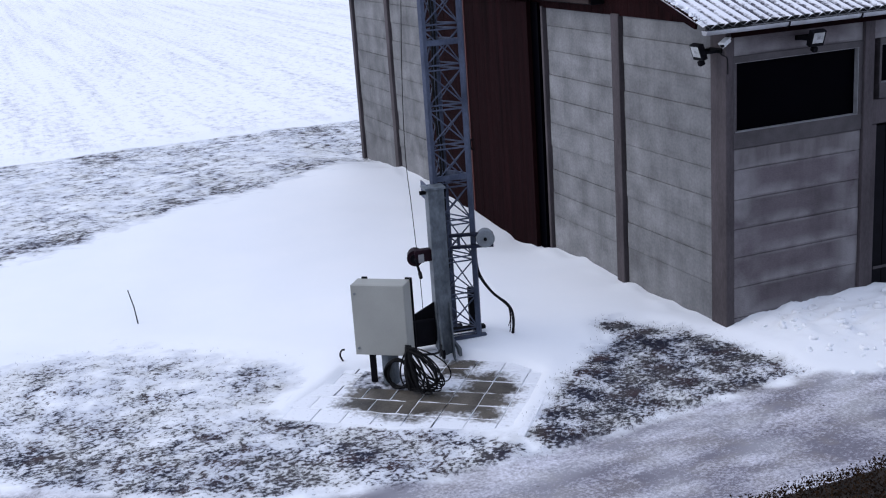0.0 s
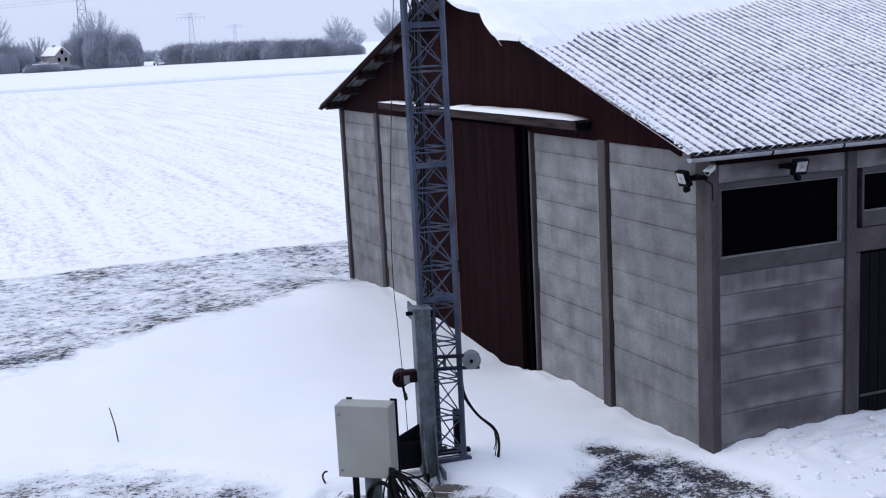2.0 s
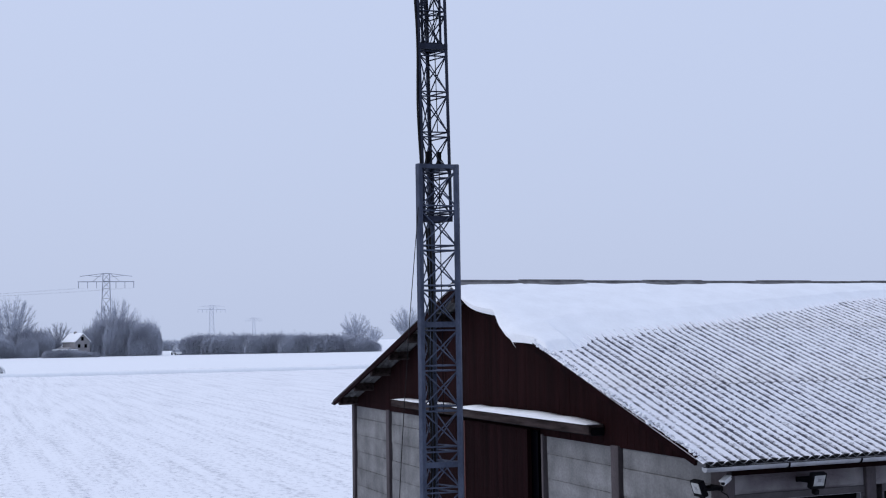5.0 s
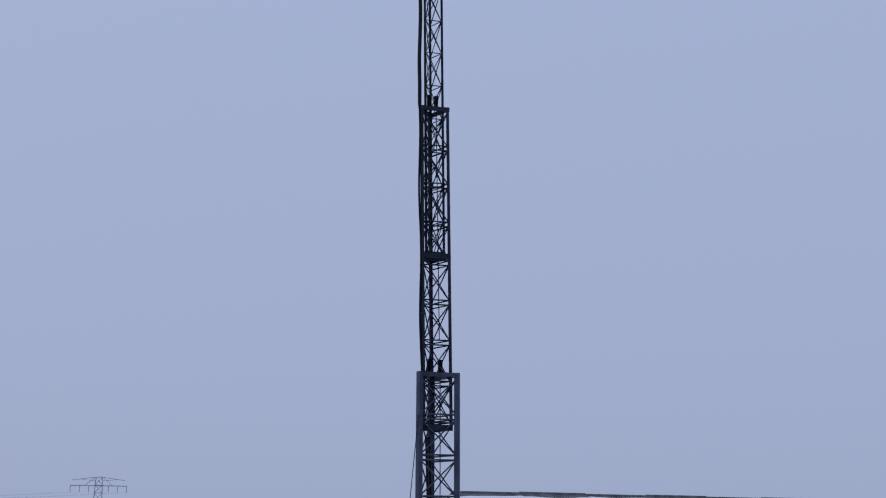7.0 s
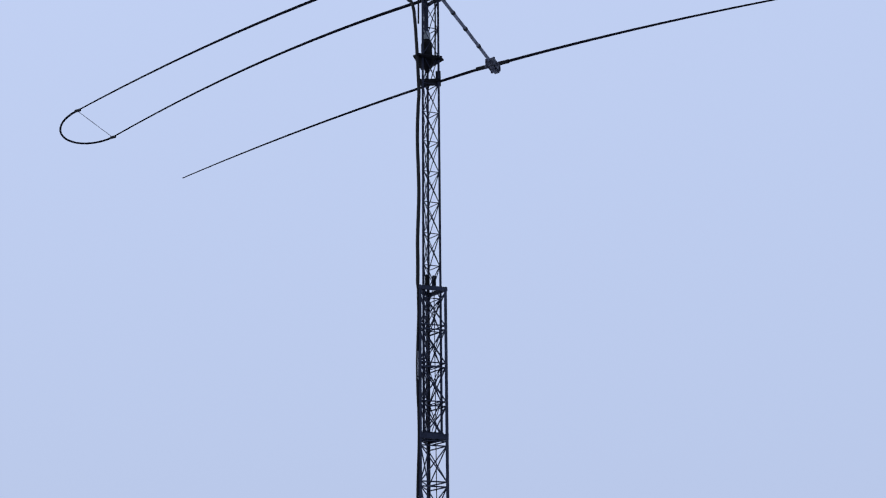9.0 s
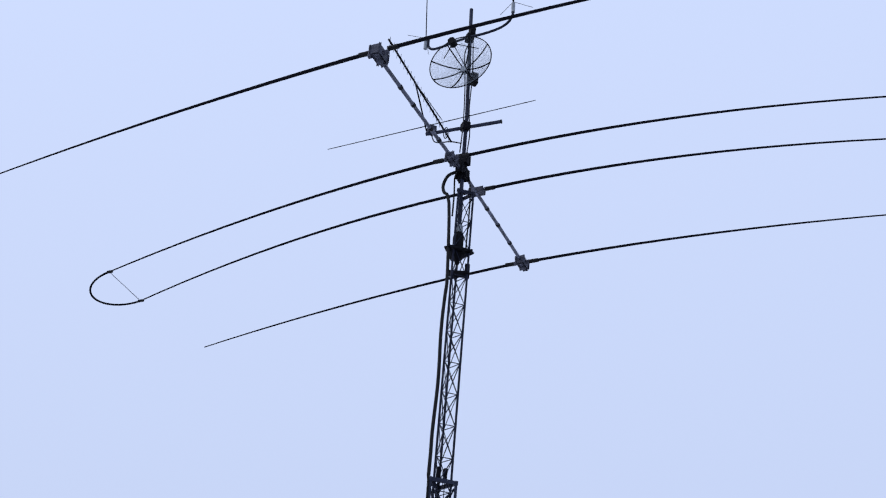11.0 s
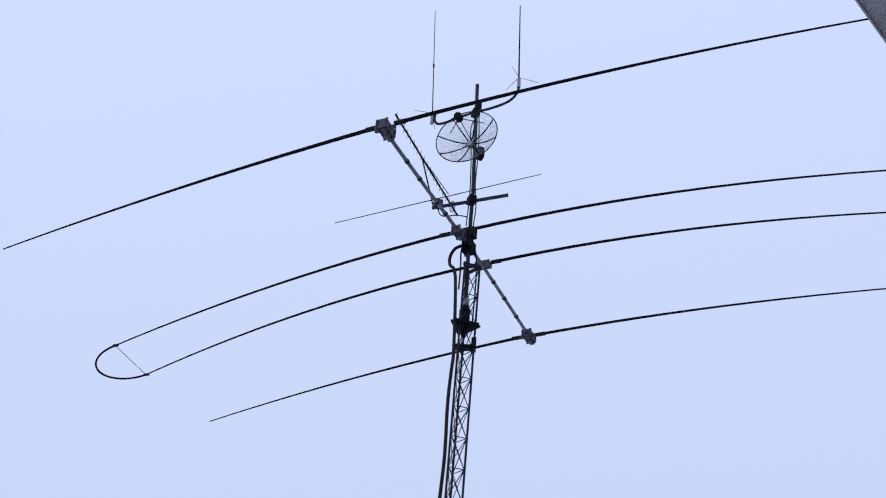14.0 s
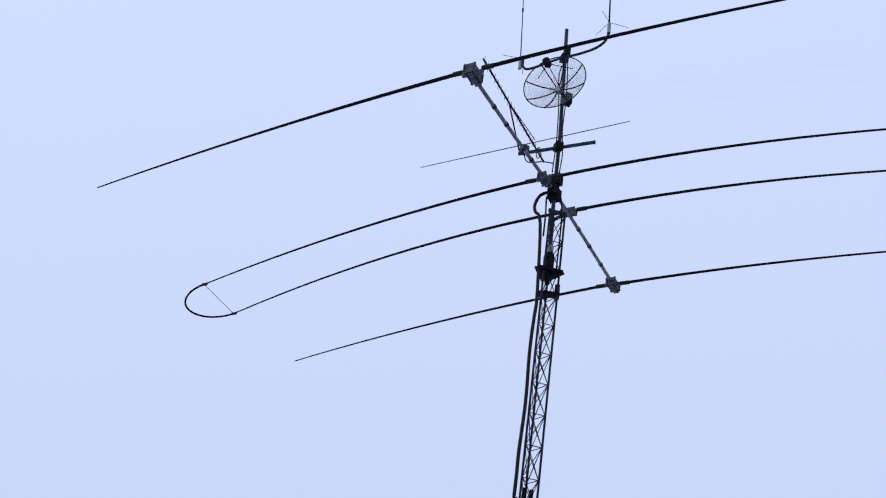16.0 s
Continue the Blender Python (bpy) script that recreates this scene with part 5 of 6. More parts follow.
def on_dish(r, a):
    return dish_at + du * (r * math.cos(a)) + dv * (r * math.sin(a)) + DN * (0.16 * (r / R_DISH) ** 2 + 0.02)


part("rim", tube([on_dish(R_DISH, 2 * math.pi * k / 48) for k in range(49)], 0.0075, 6), BLACK_METAL, dish)
for k in range(8):
    a = 2 * math.pi * k / 8 + 0.25
    part("rib", tube([on_dish(R_DISH * f / 6, a) for f in range(7)], 0.0085, 6), BLACK_METAL, dish)
for k in range(8):
    bm = bmesh.new()
    a0 = 2 * math.pi * k / 8 + 0.25
    for j in range(1, 26):
        r = R_DISH * j / 26
        add_tube(bm, [on_dish(r, a0 + math.pi / 4 * f / 5) for f in range(6)], 0.0011, 3, False)
    for j in range(1, 13):
        a = a0 + math.pi / 4 * j / 13
        add_tube(bm, [on_dish(R_DISH * (0.12 + 0.88 * f / 4), a) for f in range(5)], 0.0010, 3, False)
    part("mesh_panel", bm, GALV_DULL, dish, "fine wire mesh")
part("hub", tube([dish_at - DN * 0.03, dish_at + DN * 0.05], 0.045, 14), GALV_PALE, dish)
feed = dish_at + DN * 0.48 + dv * 0.06
part("feed", tube([feed - DN * 0.03, feed + DN * 0.07], 0.05, 14), BLACK_METAL, dish, "black feed head")
for a in (0.6, 2.3, 4.2):
    part("feed_strut", tube([on_dish(R_DISH * 0.75, a), feed], 0.006, 6), BLACK_METAL, dish)
part("bracket", box((-0.05, -0.05, -0.11), (0.05, 0.05, 0.06), 0.012, Matrix.Translation(at_tower(-0.07, 0.0, 14.87))), BLACK_METAL, dish)

# ---- whip aerials on a curved arm ----
arm = thing("aerial_bracket", at_tower(0.02, 0, 15.5), "curved steel arm carrying an aerial at each end", "antenna bracket")
AE = EL
arm_c = at_tower(0.02, 0.0, 15.53) + TO_CAM * 0.05


def on_arm(e, dz):
    return arm_c + AE * e + Vector((0, 0, dz))


part("arm", tube(bend([on_arm(0.615, 0.14), on_arm(0.61, 0.02), on_arm(0.55, -0.055), on_arm(0.42, -0.06), on_arm(0.2, -0.02), on_arm(0, 0.0), on_arm(-0.2, 0.0), on_arm(-0.42, 0.03), on_arm(-0.55, 0.10), on_arm(-0.61, 0.22), on_arm(-0.615, 0.40)], 5), 0.018, 9), GALV_DARK, arm)
part("clamp", box((-0.05, -0.05, -0.05), (0.05, 0.05, 0.06), 0.01, Matrix.Translation(at_tower(0.02, 0.02, 15.53))), BLACK_METAL, arm)
part("clamp", box((-0.04, -0.04, -0.06), (0.04, 0.04, 0.10), 0.01, Matrix.Translation(at_tower(-0.01, 0.02, 15.65))), BLACK_METAL, arm)


def whip(e, z0, length, r, label, skew, lean=0.0, coil=True):
    base = on_arm(e, z0)
    w = thing("whip_aerial", base, label, "antenna", "whip aerials on the arm")
    part("mount", tube([base - Vector((0, 0, 0.16)), base], 0.026, 10), GALV_PALE, w)
    part("rod", tube([base, base + Vector((0, 0, length * 0.45)) + AE * lean * 0.45, base + Vector((0, 0, length)) + AE * lean], [r, r * 0.8, r * 0.55], 8), ELEMENT, w)
    if coil:
        part("coil", tube([base + Vector((0, 0, length * 0.44)) + AE * lean * 0.44, base + Vector((0, 0, length * 0.47)) + AE * lean * 0.47], r * 1.6, 8), BLACK, w)
    for k in range(3):
        a = radians(skew + 120 * k)
        part("radial", tube([base + Vector((0, 0, 0.03)), base + Vector((0.27 * math.cos(a), 0.27 * math.sin(a), -0.02))], 0.0035, 5), BLACK_METAL, w)


whip(0.655, 0.14, 2.10, 0.0085, "thin grey whip aerial with three radials", 30, 0.11)
whip(-0.615, 0.42, 1.44, 0.0125, "plain black whip aerial with three short radials", 75, 0.02, False)

# ---- crossbar with small aerials ----
ZC = 14.03
cross = thing("aerial_crossbar", at_tower(0, 0, ZC), "short grey tube clamped across the mast", "antenna bracket")
CL, CR = BASE + Vector((-0.36, -0.40, ZC)), BASE + Vector((0.33, 0.35, ZC))
part("tube", tube([CL, CR], 0.024, 10), GALV_MID, cross)
part("clamp", box((-0.06, -0.05, -0.05), (0.06, 0.05, 0.06), 0.01, Matrix.Translation(at_tower(0, 0.02, ZC))), BLACK_METAL, cross)
part("end_cap", tube([CR, CR + (CR - CL).normalized() * 0.012], 0.028, 10), BLACK, cross)
dip = thing("thin_dipole", CL, "long thin wire dipole fixed to the crossbar", "antenna")
dl = Vector((TX - 1.33, TY - 1.43, 14.07))
dr = Vector((TX + 0.87, TY + 0.57, 14.07))
part("rod", tube([dl, (dl + dr) / 2, dr], [0.005, 0.0065, 0.005], 6), BLACK_METAL, dip)
part("insulator", box((-0.07, -0.05, -0.03), (0.07, 0.05, 0.05), 0.008, Matrix.Translation(CL + Vector((0.05, 0.05, 0.04)))), HOUSING, dip)
uhf = thing("uhf_yagi", CL, "slender many-element yagi aerial on the crossbar", "antenna")
U0, U1 = Vector((TX - 0.42, TY - 0.02, 14.08)), Vector((TX + 1.08, TY - 1.47, 14.08))
ud = (U1 - U0).normalized()
part("boom", tube([U0, U1], 0.013, 8), BLACK_METAL, uhf)
part("brace", tube([U0 + ud * 1.25, CL + Vector((0, 0, 0.06))], 0.010, 6), BLACK_METAL, uhf)
part("brace_upper", tube([U0 + ud * 1.25, U0 + ud * 0.35 + Vector((0, 0, 0.10))], 0.006, 6), BLACK_METAL, uhf)
for k in range(19):
    p = U0 + ud * (0.10 + k * 0.108)
    part("director", tube([p - Vector((0, 0, 0.075)) + Vector((0, 0, 0.0)), p + Vector((0, 0, 0.075))], 0.0032, 5), ALU, uhf)
part("driven_loop", tube(bend([U0 + ud * 0.2 + Vector((0, 0, 0.09 * math.cos(a))) + EL * (0.03 * math.sin(a)) for a in (2 * math.pi * k / 10 for k in range(11))], 2), 0.006, 6), BLACK_METAL, uhf)
for k, pts in enumerate(([at_tower(0.03, 0.04, 15.4), at_tower(0.07, 0.05, 15.2), at_tower(0.04, 0.05, 14.7), at_tower(0.03, 0.04, 14.1), at_tower(0.05, 0.05, 13.6)],
                         [at_tower(-0.03, 0.03, 15.5), at_tower(-0.05, 0.04, 14.9), at_tower(-0.035, 0.04, 14.3), at_tower(-0.06, 0.05, 13.9), at_tower(-0.03, 0.05, 13.5)],
                         [CL + Vector((0.05, 0.05, 0)), CL + Vector((0.1, 0.1, -0.16)), CL + Vector((0.25, 0.25, -0.2)), at_tower(0.04, 0.04, 13.75)])):
    tagged(part("feed_cable", tube(bend(pts, 5), 0.008, 6), BLACK), "thin black feed cable taped down the mast", "cable")
for ob in set(bpy.data.objects) - STANDING:
    if ob.parent is None:
        ob.matrix_basis = AERIAL_LEAN @ ob.matrix_basis
# ---- control cabinet and its cables ----
cab_c = Vector((-0.42, -3.80, 0))
CAB_TURN = Matrix.Translation(cab_c) @ Matrix.Rotation(ANG - radians(16), 4, "Z")
cabinet = thing("control_cabinet", cab_c, "grey-beige steel control cabinet standing on a post over the pavers", "electrical cabinet")
# local x points out of the door, y to the cabinet's own left
part("body", box((-0.11, -0.275, 0.36), (0.095, 0.275, 1.09), 0.010, CAB_TURN), CABINET, cabinet)
cdoor = part("door", box((0.098, -0.275, 0.36), (0.122, 0.275, 1.09), 0.007, CAB_TURN), CABINET, cabinet)
for z in (0.43, 1.00):
    part("lock", tube([CAB_TURN @ Vector((0.122, -0.235, z)), CAB_TURN @ Vector((0.13, -0.235, z))], 0.013, 10), GALV_PALE, cdoor)
for y in (-0.20, 0.255):
    part("mounting_lug", box((-0.115, y - 0.03, 1.06), (-0.095, y + 0.03, 1.108), 0.004, CAB_TURN), BLACK_METAL, cabinet)
part("rear_rail", box((-0.135, 0.235, 0.34), (-0.11, 0.29, 1.10), 0.004, CAB_TURN), BLACK_METAL, cabinet)
part("post", tube([CAB_TURN @ Vector((-0.05, 0.02, -0.05)), CAB_TURN @ Vector((-0.05, 0.02, 0.37))], 0.085, 18), GALV_DULL, cabinet, "dull round steel post")
part("leg", box((-0.06, -0.19, -0.05), (-0.02, -0.13, 0.37), 0.005, CAB_TURN), BLACK_METAL, cabinet)
part("base_slab", box((-0.30, -0.36, -0.06), (0.10, 0.24, 0.008), 0.012, CAB_TURN), mat("snow_dusted_rough_concrete", (0.045, 0.046, 0.062), 0.3, 14, 0.85, 0, 0.5, 60, second=(0.50, 0.52, 0.57), amount=0.45), cabinet)

r = random.Random(11)
for k in range(16):
    lean, ln, w = r.uniform(0.0, 1.05), r.uniform(0.38, 0.54), r.uniform(0.05, 0.125)
    knot = Vector((0.155 + r.uniform(-0.015, 0.02), 0.285 + r.uniform(-0.015, 0.02), 0.45 + r.uniform(-0.03, 0.02)))
    along, across = Vector((r.uniform(-0.1, 0.22), math.sin(lean), -math.cos(lean))), Vector((r.uniform(-0.5, 0.5), math.cos(lean), math.sin(lean)))
    pts = []
    for j in range(17):
        a = 2 * math.pi * j / 16
        q = knot + along * (ln * (1 - math.cos(a)) / 2) + across * (w * math.sin(a) * (1 - 0.3 * math.cos(a))) + Vector((0, 0, -0.05 * math.sin(a / 2) ** 2 * lean))
        q.z = max(q.z, 0.012 + 0.003 * k)
        pts.append(CAB_TURN @ q)
    tagged(part("cable_coil", tube(bend(pts, 3), r.choice((0.007, 0.0085, 0.0095)), 6), BLACK), "black cable coiled and hung under the cabinet", "cable", "coiled cables under the cabinet")
for k in range(4):
    w, h = r.uniform(0.10, 0.15), r.uniform(0.13, 0.17)
    pts = []
    for j in range(13):
        a = 2 * math.pi * j / 12
        pts.append(CAB_TURN @ Vector((0.10 + r.uniform(-0.02, 0.02), 0.15 + w * math.cos(a) + r.uniform(-0.006, 0.006), max(0.16 + h * math.sin(a), 0.012))))
    tagged(part("cable_coil", tube(bend(pts, 3), 0.012, 6), BLACK), "black cable looped round the cabinet post", "cable", "coiled cables under the cabinet")
for k in range(9):
    o = Vector((r.uniform(-0.02, 0.02), r.uniform(-0.03, 0.03), 0))
    tagged(part("cable_bundle", tube(bend([CAB_TURN @ (Vector((0.13, 0.285, 0.48)) + o * 0.7), CAB_TURN @ (Vector((0.16, 0.29, 0.38)) + o), CAB_TURN @ (Vector((0.17, 0.30, 0.2)) + o * 1.9), CAB_TURN @ (Vector((0.18, 0.33, 0.03)) + o * 1.9)], 4), 0.017, 7), BLACK),
           "bundle of black cables tied in the middle", "cable", "coiled cables under the cabinet")
tagged(part("cable", tube(bend([CAB_TURN @ Vector((0.12, 0.26, 0.40)), CAB_TURN @ Vector((0.06, 0.36, 0.36)), CAB_TURN @ Vector((-0.15, 0.5, 0.30)), at_tower(0.18, 0.28, 0.14), at_tower(0.05, 0.1, 0.12)], 5), 0.012, 6), BLACK),
       "black cable running from the cabinet to the tower foot", "cable")
tagged(part("cable_end", tube(bend([(-1.16, -4.02, 0.0), (-1.20, -4.06, 0.10), (-1.17, -4.05, 0.17), (-1.13, -4.03, 0.19)], 5), 0.010, 6), BLACK), "short black cable end sticking out of the snow", "cable")
tagged(part("marker_stake", tube([(-3.86, -5.80, -0.05), (-3.92, -5.82, 0.2), (-3.97, -5.86, 0.41)], [0.008, 0.007, 0.006], 6), BLACK_METAL), "thin dark marker stake leaning in the snow", "stake")

# ---- pavers ----
pav = tagged(raw("pavement", [(-1.2, -5.0, -0.062), (1.2, -5.0, -0.062), (1.2, -2.2, -0.062), (-1.2, -2.2, -0.062)], [(0, 1, 2, 3)], WATTLE), "small paved square half hidden by blown snow", "pavement", kind="structure")


def paver_mesh(turn):
    """One slab, its top a fine grid that carries how thickly drifted snow lies on it."""
    n, e = 8, 0.005
    g = [0.006 + 0.288 * k / n for k in range(n + 1)]
    verts = [(x, y, -0.003 * (i in (0, n) or j in (0, n))) for i, x in enumerate(g) for j, y in enumerate(g)]
    faces = [(i * (n + 1) + j, (i + 1) * (n + 1) + j, (i + 1) * (n + 1) + j + 1, i * (n + 1) + j + 1) for i in range(n) for j in range(n)]
    c = [0, n * (n + 1), (n + 1) ** 2 - 1, n]
    k = len(verts)
    verts += [(verts[q][0] + (e if verts[q][0] > 0.15 else -e), verts[q][1] + (e if verts[q][1] > 0.15 else -e), -0.055) for q in c]
    rims = [[i * (n + 1) for i in range(n + 1)], [n * (n + 1) + j for j in range(n + 1)], [i * (n + 1) + n for i in range(n, -1, -1)], list(range(n, -1, -1))]
    faces += [(*rim[::-1], k + q, k + (q + 1) % 4) for q, rim in enumerate(rims)]
    me = bpy.data.meshes.new("paver")
    me.from_pydata(verts, [], faces)
    me.materials.append(PAVER)
    w = np.array([turn @ Vector(v) for v in verts])
    d = np.maximum(distance_in(w[:, 0], w[:, 1], BARE), distance_in(w[:, 0], w[:, 1], BARE_TILE))
    lee = np.array([min(v[0], v[1], 0.3 - v[0], 0.3 - v[1]) for v in verts])
    dust = 0.60 - d * 3.0 + 0.36 * soft_noise(w[:, 0], w[:, 1], 0.35, 8) + 0.10 * soft_noise(w[:, 0], w[:, 1], 0.12, 9) + 0.9 * np.clip(0.02 - lee, 0, 1) * 8
    me.attributes.new("dust", "FLOAT", "POINT").data.foreach_set("value", np.clip(dust, 0, 1).astype(np.float32))
    return me


def bare_at(x, y):
    x, y = np.array([float(x)]), np.array([float(y)])
    return float(distance_in(x, y, SLAB)[0])


LAID = []
PU, PV = Vector((0.775, -0.632, 0)), Vector((0.632, 0.775, 0))
origin = Vector((-0.18, -2.66, 0))
pang = math.atan2(PV.y, PV.x)
for i in range(-4, 6):
    for j in range(-9, 4):
        p = origin + PU * (0.30 * i) + PV * (0.30 * j - (0.13 if i % 2 and j < -2 else 0))
        c = p + PU * 0.15 + PV * 0.15
        if bare_at(c.x, c.y) > -0.12:
            m = Matrix.Translation(p + PU * 0.30 + Vector((0, 0, -0.008 + rng.uniform(-0.004, 0.004)))) @ Matrix.Rotation(pang, 4, "Z") @ Matrix.Rotation(rng.uniform(-0.008, 0.008), 4, "X")
            made = [m]
            if i % 2 and j == -2:
                # a cut slab closes the step in the bond
                made.append(Matrix.Translation(-PV * 0.13) @ m @ Matrix.Diagonal((0.4333, 1, 1, 1)))
            for q in made:
                ob = new("paver", paver_mesh(q))
                ob.matrix_basis = q
                set_parent(ob, pav)
            LAID.append(p)
# snow blown into the joints
bm = bmesh.new()
for k, p in enumerate(LAID):
    for a, d in ((p, PV), (p, PU), (p + PV * 0.30, PU)):
        pts = [a + d * (0.30 * j / 8) + Vector((0, 0, -0.013 + 0.009 * noise.noise((a + d * (0.3 * j / 8)) * 7))) for j in range(9)]
        add_tube(bm, pts, [0.0065 + 0.003 * noise.noise(q * 11) for q in pts], 5)
tagged(part("joint_snow", bm, SNOW, None), "snow blown into the paver joints", "snow", kind="stuff")


# clods of shovelled snow on the bank beside the drive
bm = bmesh.new()
clod = random.Random(83)
for k in range(150):
    x, y = clod.uniform(0.15, 1.75), 0.15 + 3.2 * clod.random() ** 1.2
    r = 0.014 + 0.04 * clod.random() ** 2.5
    at = Matrix.Translation((x, y, ground_z(x, y) - 0.15 * r)) @ Matrix.Rotation(clod.uniform(0, 6.28), 4, "Z") @ Matrix.Diagonal((r * clod.uniform(1, 1.7), r * clod.uniform(0.8, 1.2), r * clod.uniform(0.5, 0.9), 1))
    for v in bmesh.ops.create_icosphere(bm, subdivisions=2, radius=1.0, matrix=at)["verts"]:
        v.co += 0.7 * r * noise.noise_vector(v.co * (1.2 / r))
tagged(part("snow_clods", bm, SNOW, None, "", True), "clods of shovelled snow on the bank beside the drive", "snow", kind="stuff")


# ---- grass ----
def grass_field(name, count, poly, length, label, seed, keep=1.0):
    rs = np.random.RandomState(seed)
    px_, py_ = [p[0] for p in poly], [p[1] for p in poly]
    x = rs.uniform(min(px_) - 0.1, max(px_) + 0.1, count * 3)
    y = rs.uniform(min(py_) - 0.1, max(py_) + 0.1, count * 3)
    d = distance_in(x, y, poly) + 0.12 * soft_noise(x, y, 0.7, 11)
    clump = soft_noise(x, y, 0.35, seed) + 0.7 * soft_noise(x, y, 0.12, seed + 1)
    ok = (rs.uniform(0, 1, x.shape) < step(d, -0.1, 0.35)) & (clump > keep)
    x, y = x[ok][:count], y[ok][:count]
    n = len(x)
    z = ground_height(x, y)
    a, ln = rs.uniform(0, 2 * math.pi, n), length * rs.uniform(0.4, 1.3, n)
    lean, w = rs.uniform(0.7, 1.45, n), rs.uniform(0.002, 0.005, n)
    dx, dy = np.cos(a), np.sin(a)
    tipx, tipy, tipz = x + dx * ln * np.sin(lean), y + dy * ln * np.sin(lean), z + ln * np.cos(lean)
    v = np.stack([np.stack([x - dy * w, y + dx * w, z - 0.01], 1), np.stack([x + dy * w, y - dx * w, z - 0.01], 1), np.stack([tipx, tipy, tipz], 1)], 1).reshape(-1, 3)
    f = np.arange(3 * n).reshape(-1, 3)
    return tagged(raw(name, v.tolist(), f.tolist(), BLADE), label, "grass", kind="stuff")


grass_field("grass_tufts", 14000, PATCH, 0.032, "dark winter grass showing through thin snow", 51, -0.05)
grass_field("lawn_tufts", 6000, LAWN, 0.026, "sparse winter lawn showing through snow", 61, 0.18)


# ---- hedge below the window ----
hedge = thing("clipped_hedge", (5.0, -2.0, 0), "clipped brown winter hedge along the drive", "hedge")
part("twig_core", box((4.66, -7.0, -0.1), (5.5, 3.0, 0.85), 0.05), WATTLE, hedge)
rs = np.random.RandomState(71)
n = 100000
hy = rs.uniform(-7.0, 3.0, n)
top = rs.uniform(0, 1, n) < 0.62
hx = np.where(top, rs.uniform(4.6, 5.55, n), rs.normal(4.63, 0.018, n))
hz = np.where(top, rs.normal(0.865, 0.017, n), rs.uniform(0.0, 0.86, n)) + 0.02 * soft_noise(hx, hy, 0.35, 5)
q = rs.normal(0, 1, (n, 3))
q /= np.linalg.norm(q, axis=1)[:, None]
q2 = np.cross(q, rs.normal(0, 1, (n, 3)))
q2 /= np.linalg.norm(q2, axis=1)[:, None]
c = np.stack([hx, hy, hz], 1)
s = rs.uniform(0.006, 0.015, (n, 1))
v = np.stack([c - q * s, c + q2 * s * 0.5, c + q * s, c - q2 * s * 0.5], 1).reshape(-1, 3)
lv = raw("leaves", v.tolist(), np.arange(4 * n).reshape(-1, 4).tolist(), LEAF, hedge)
tagged(lv, kind="stuff")


# ---- far trees, shrubs, pylons, house ----
def twig_mesh(name, seed, wide, high, count, w=0.10, spread=0.35, material=TWIG):
    rs = np.random.RandomState(seed)
    x = rs.uniform(-0.5, 0.5, count) * wide
    y = rs.uniform(-0.5, 0.5, count) * wide * 0.6
    crown = np.sqrt(np.clip(1 - (np.abs(x) / (wide * 0.54)) ** 5, 0.05, 1)) * (0.92 + 0.34 * soft_noise(x, y, wide * 0.22, seed) + 0.12 * soft_noise(x, y, wide * 0.07, seed + 3))
    z0 = rs.uniform(0, 0.86, count) ** 0.8 * high * crown * (0.95 + 0.24 * rs.uniform(0, 1, count) ** 5)
    ln = (0.04 + 0.075 * rs.uniform(0, 1, count) + 0.10 * rs.uniform(0, 1, count) ** 5) * high
    a = rs.uniform(0, 2 * math.pi, count)
    t = rs.uniform(0, 1.35, count)
    dx, dy, dz = np.cos(a) * np.sin(t) * ln, np.sin(a) * np.sin(t) * ln, np.cos(t) * ln
    p = rs.uniform(0, 2 * math.pi, count)
    wx, wy = np.cos(p) * w * rs.uniform(0.4, 1.2, count), np.sin(p) * w
    v = np.stack([np.stack([x - wx, y - wy, z0], 1), np.stack([x + wx, y + wy, z0], 1), np.stack([x + dx, y + dy, z0 + dz], 1)], 1).reshape(-1, 3)
    me = bpy.data.meshes.new(name)
    me.from_pydata(v.tolist(), [], np.arange(3 * count).reshape(-1, 3).tolist())
    me.materials.append(material)
    return me


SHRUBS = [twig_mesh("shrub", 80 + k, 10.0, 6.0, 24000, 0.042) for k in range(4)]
MISTY = [twig_mesh("misty_shrub", 90 + k, 10.0, 6.0, 8000, 0.06, material=HAZE_TWIG) for k in range(4)]


def shrub(x, y, scale_w, scale_h, label, group, kinds=None):
    ob = new("shrub", (kinds or SHRUBS)[int(abs(x * 7 + y * 13)) % 4])
    ob.matrix_basis = Matrix.LocRotScale((x, y, -0.3), Euler((0, 0, radians(75 + (x * 31 + y * 17) % 30))), (scale_w, scale_w, scale_h * 1.38))
    return tagged(ob, label, "shrub", group, "stuff")


D_LABEL = "bare shrubs in a dense clump across the field, coloured pale for haze"
for y, w, h in ((-4, 0.9, 0.8), (3, 0.8, 0.75), (8, 0.85, 1.05), (12.5, 0.9, 1.05), (16.5, 0.55, 0.7), (28, 0.7, 1.1), (32, 0.95, 1.45), (36, 0.9, 1.4), (41, 0.95, 1.25), (43.6, 0.65, 1.2), (30, 0.8, 1.2), (34, 0.9, 1.38), (38.5, 0.9, 1.25), (42, 0.8, 1.2), (10, 0.6, 0.8), (5.5, 0.6, 0.62), (-1, 0.7, 0.6), (14.5, 0.6, 0.85), (27, 0.6, 0.7)):
    shrub(-346 + (y * 37 % 7), y, w, h, D_LABEL, "shrubs round the farmhouse")
for y in (17, 19.5, 22, 24.5):
    shrub(-331 + y % 2, y, 0.75, 0.27 + 0.05 * math.sin(y * 3), D_LABEL, "shrubs round the farmhouse")
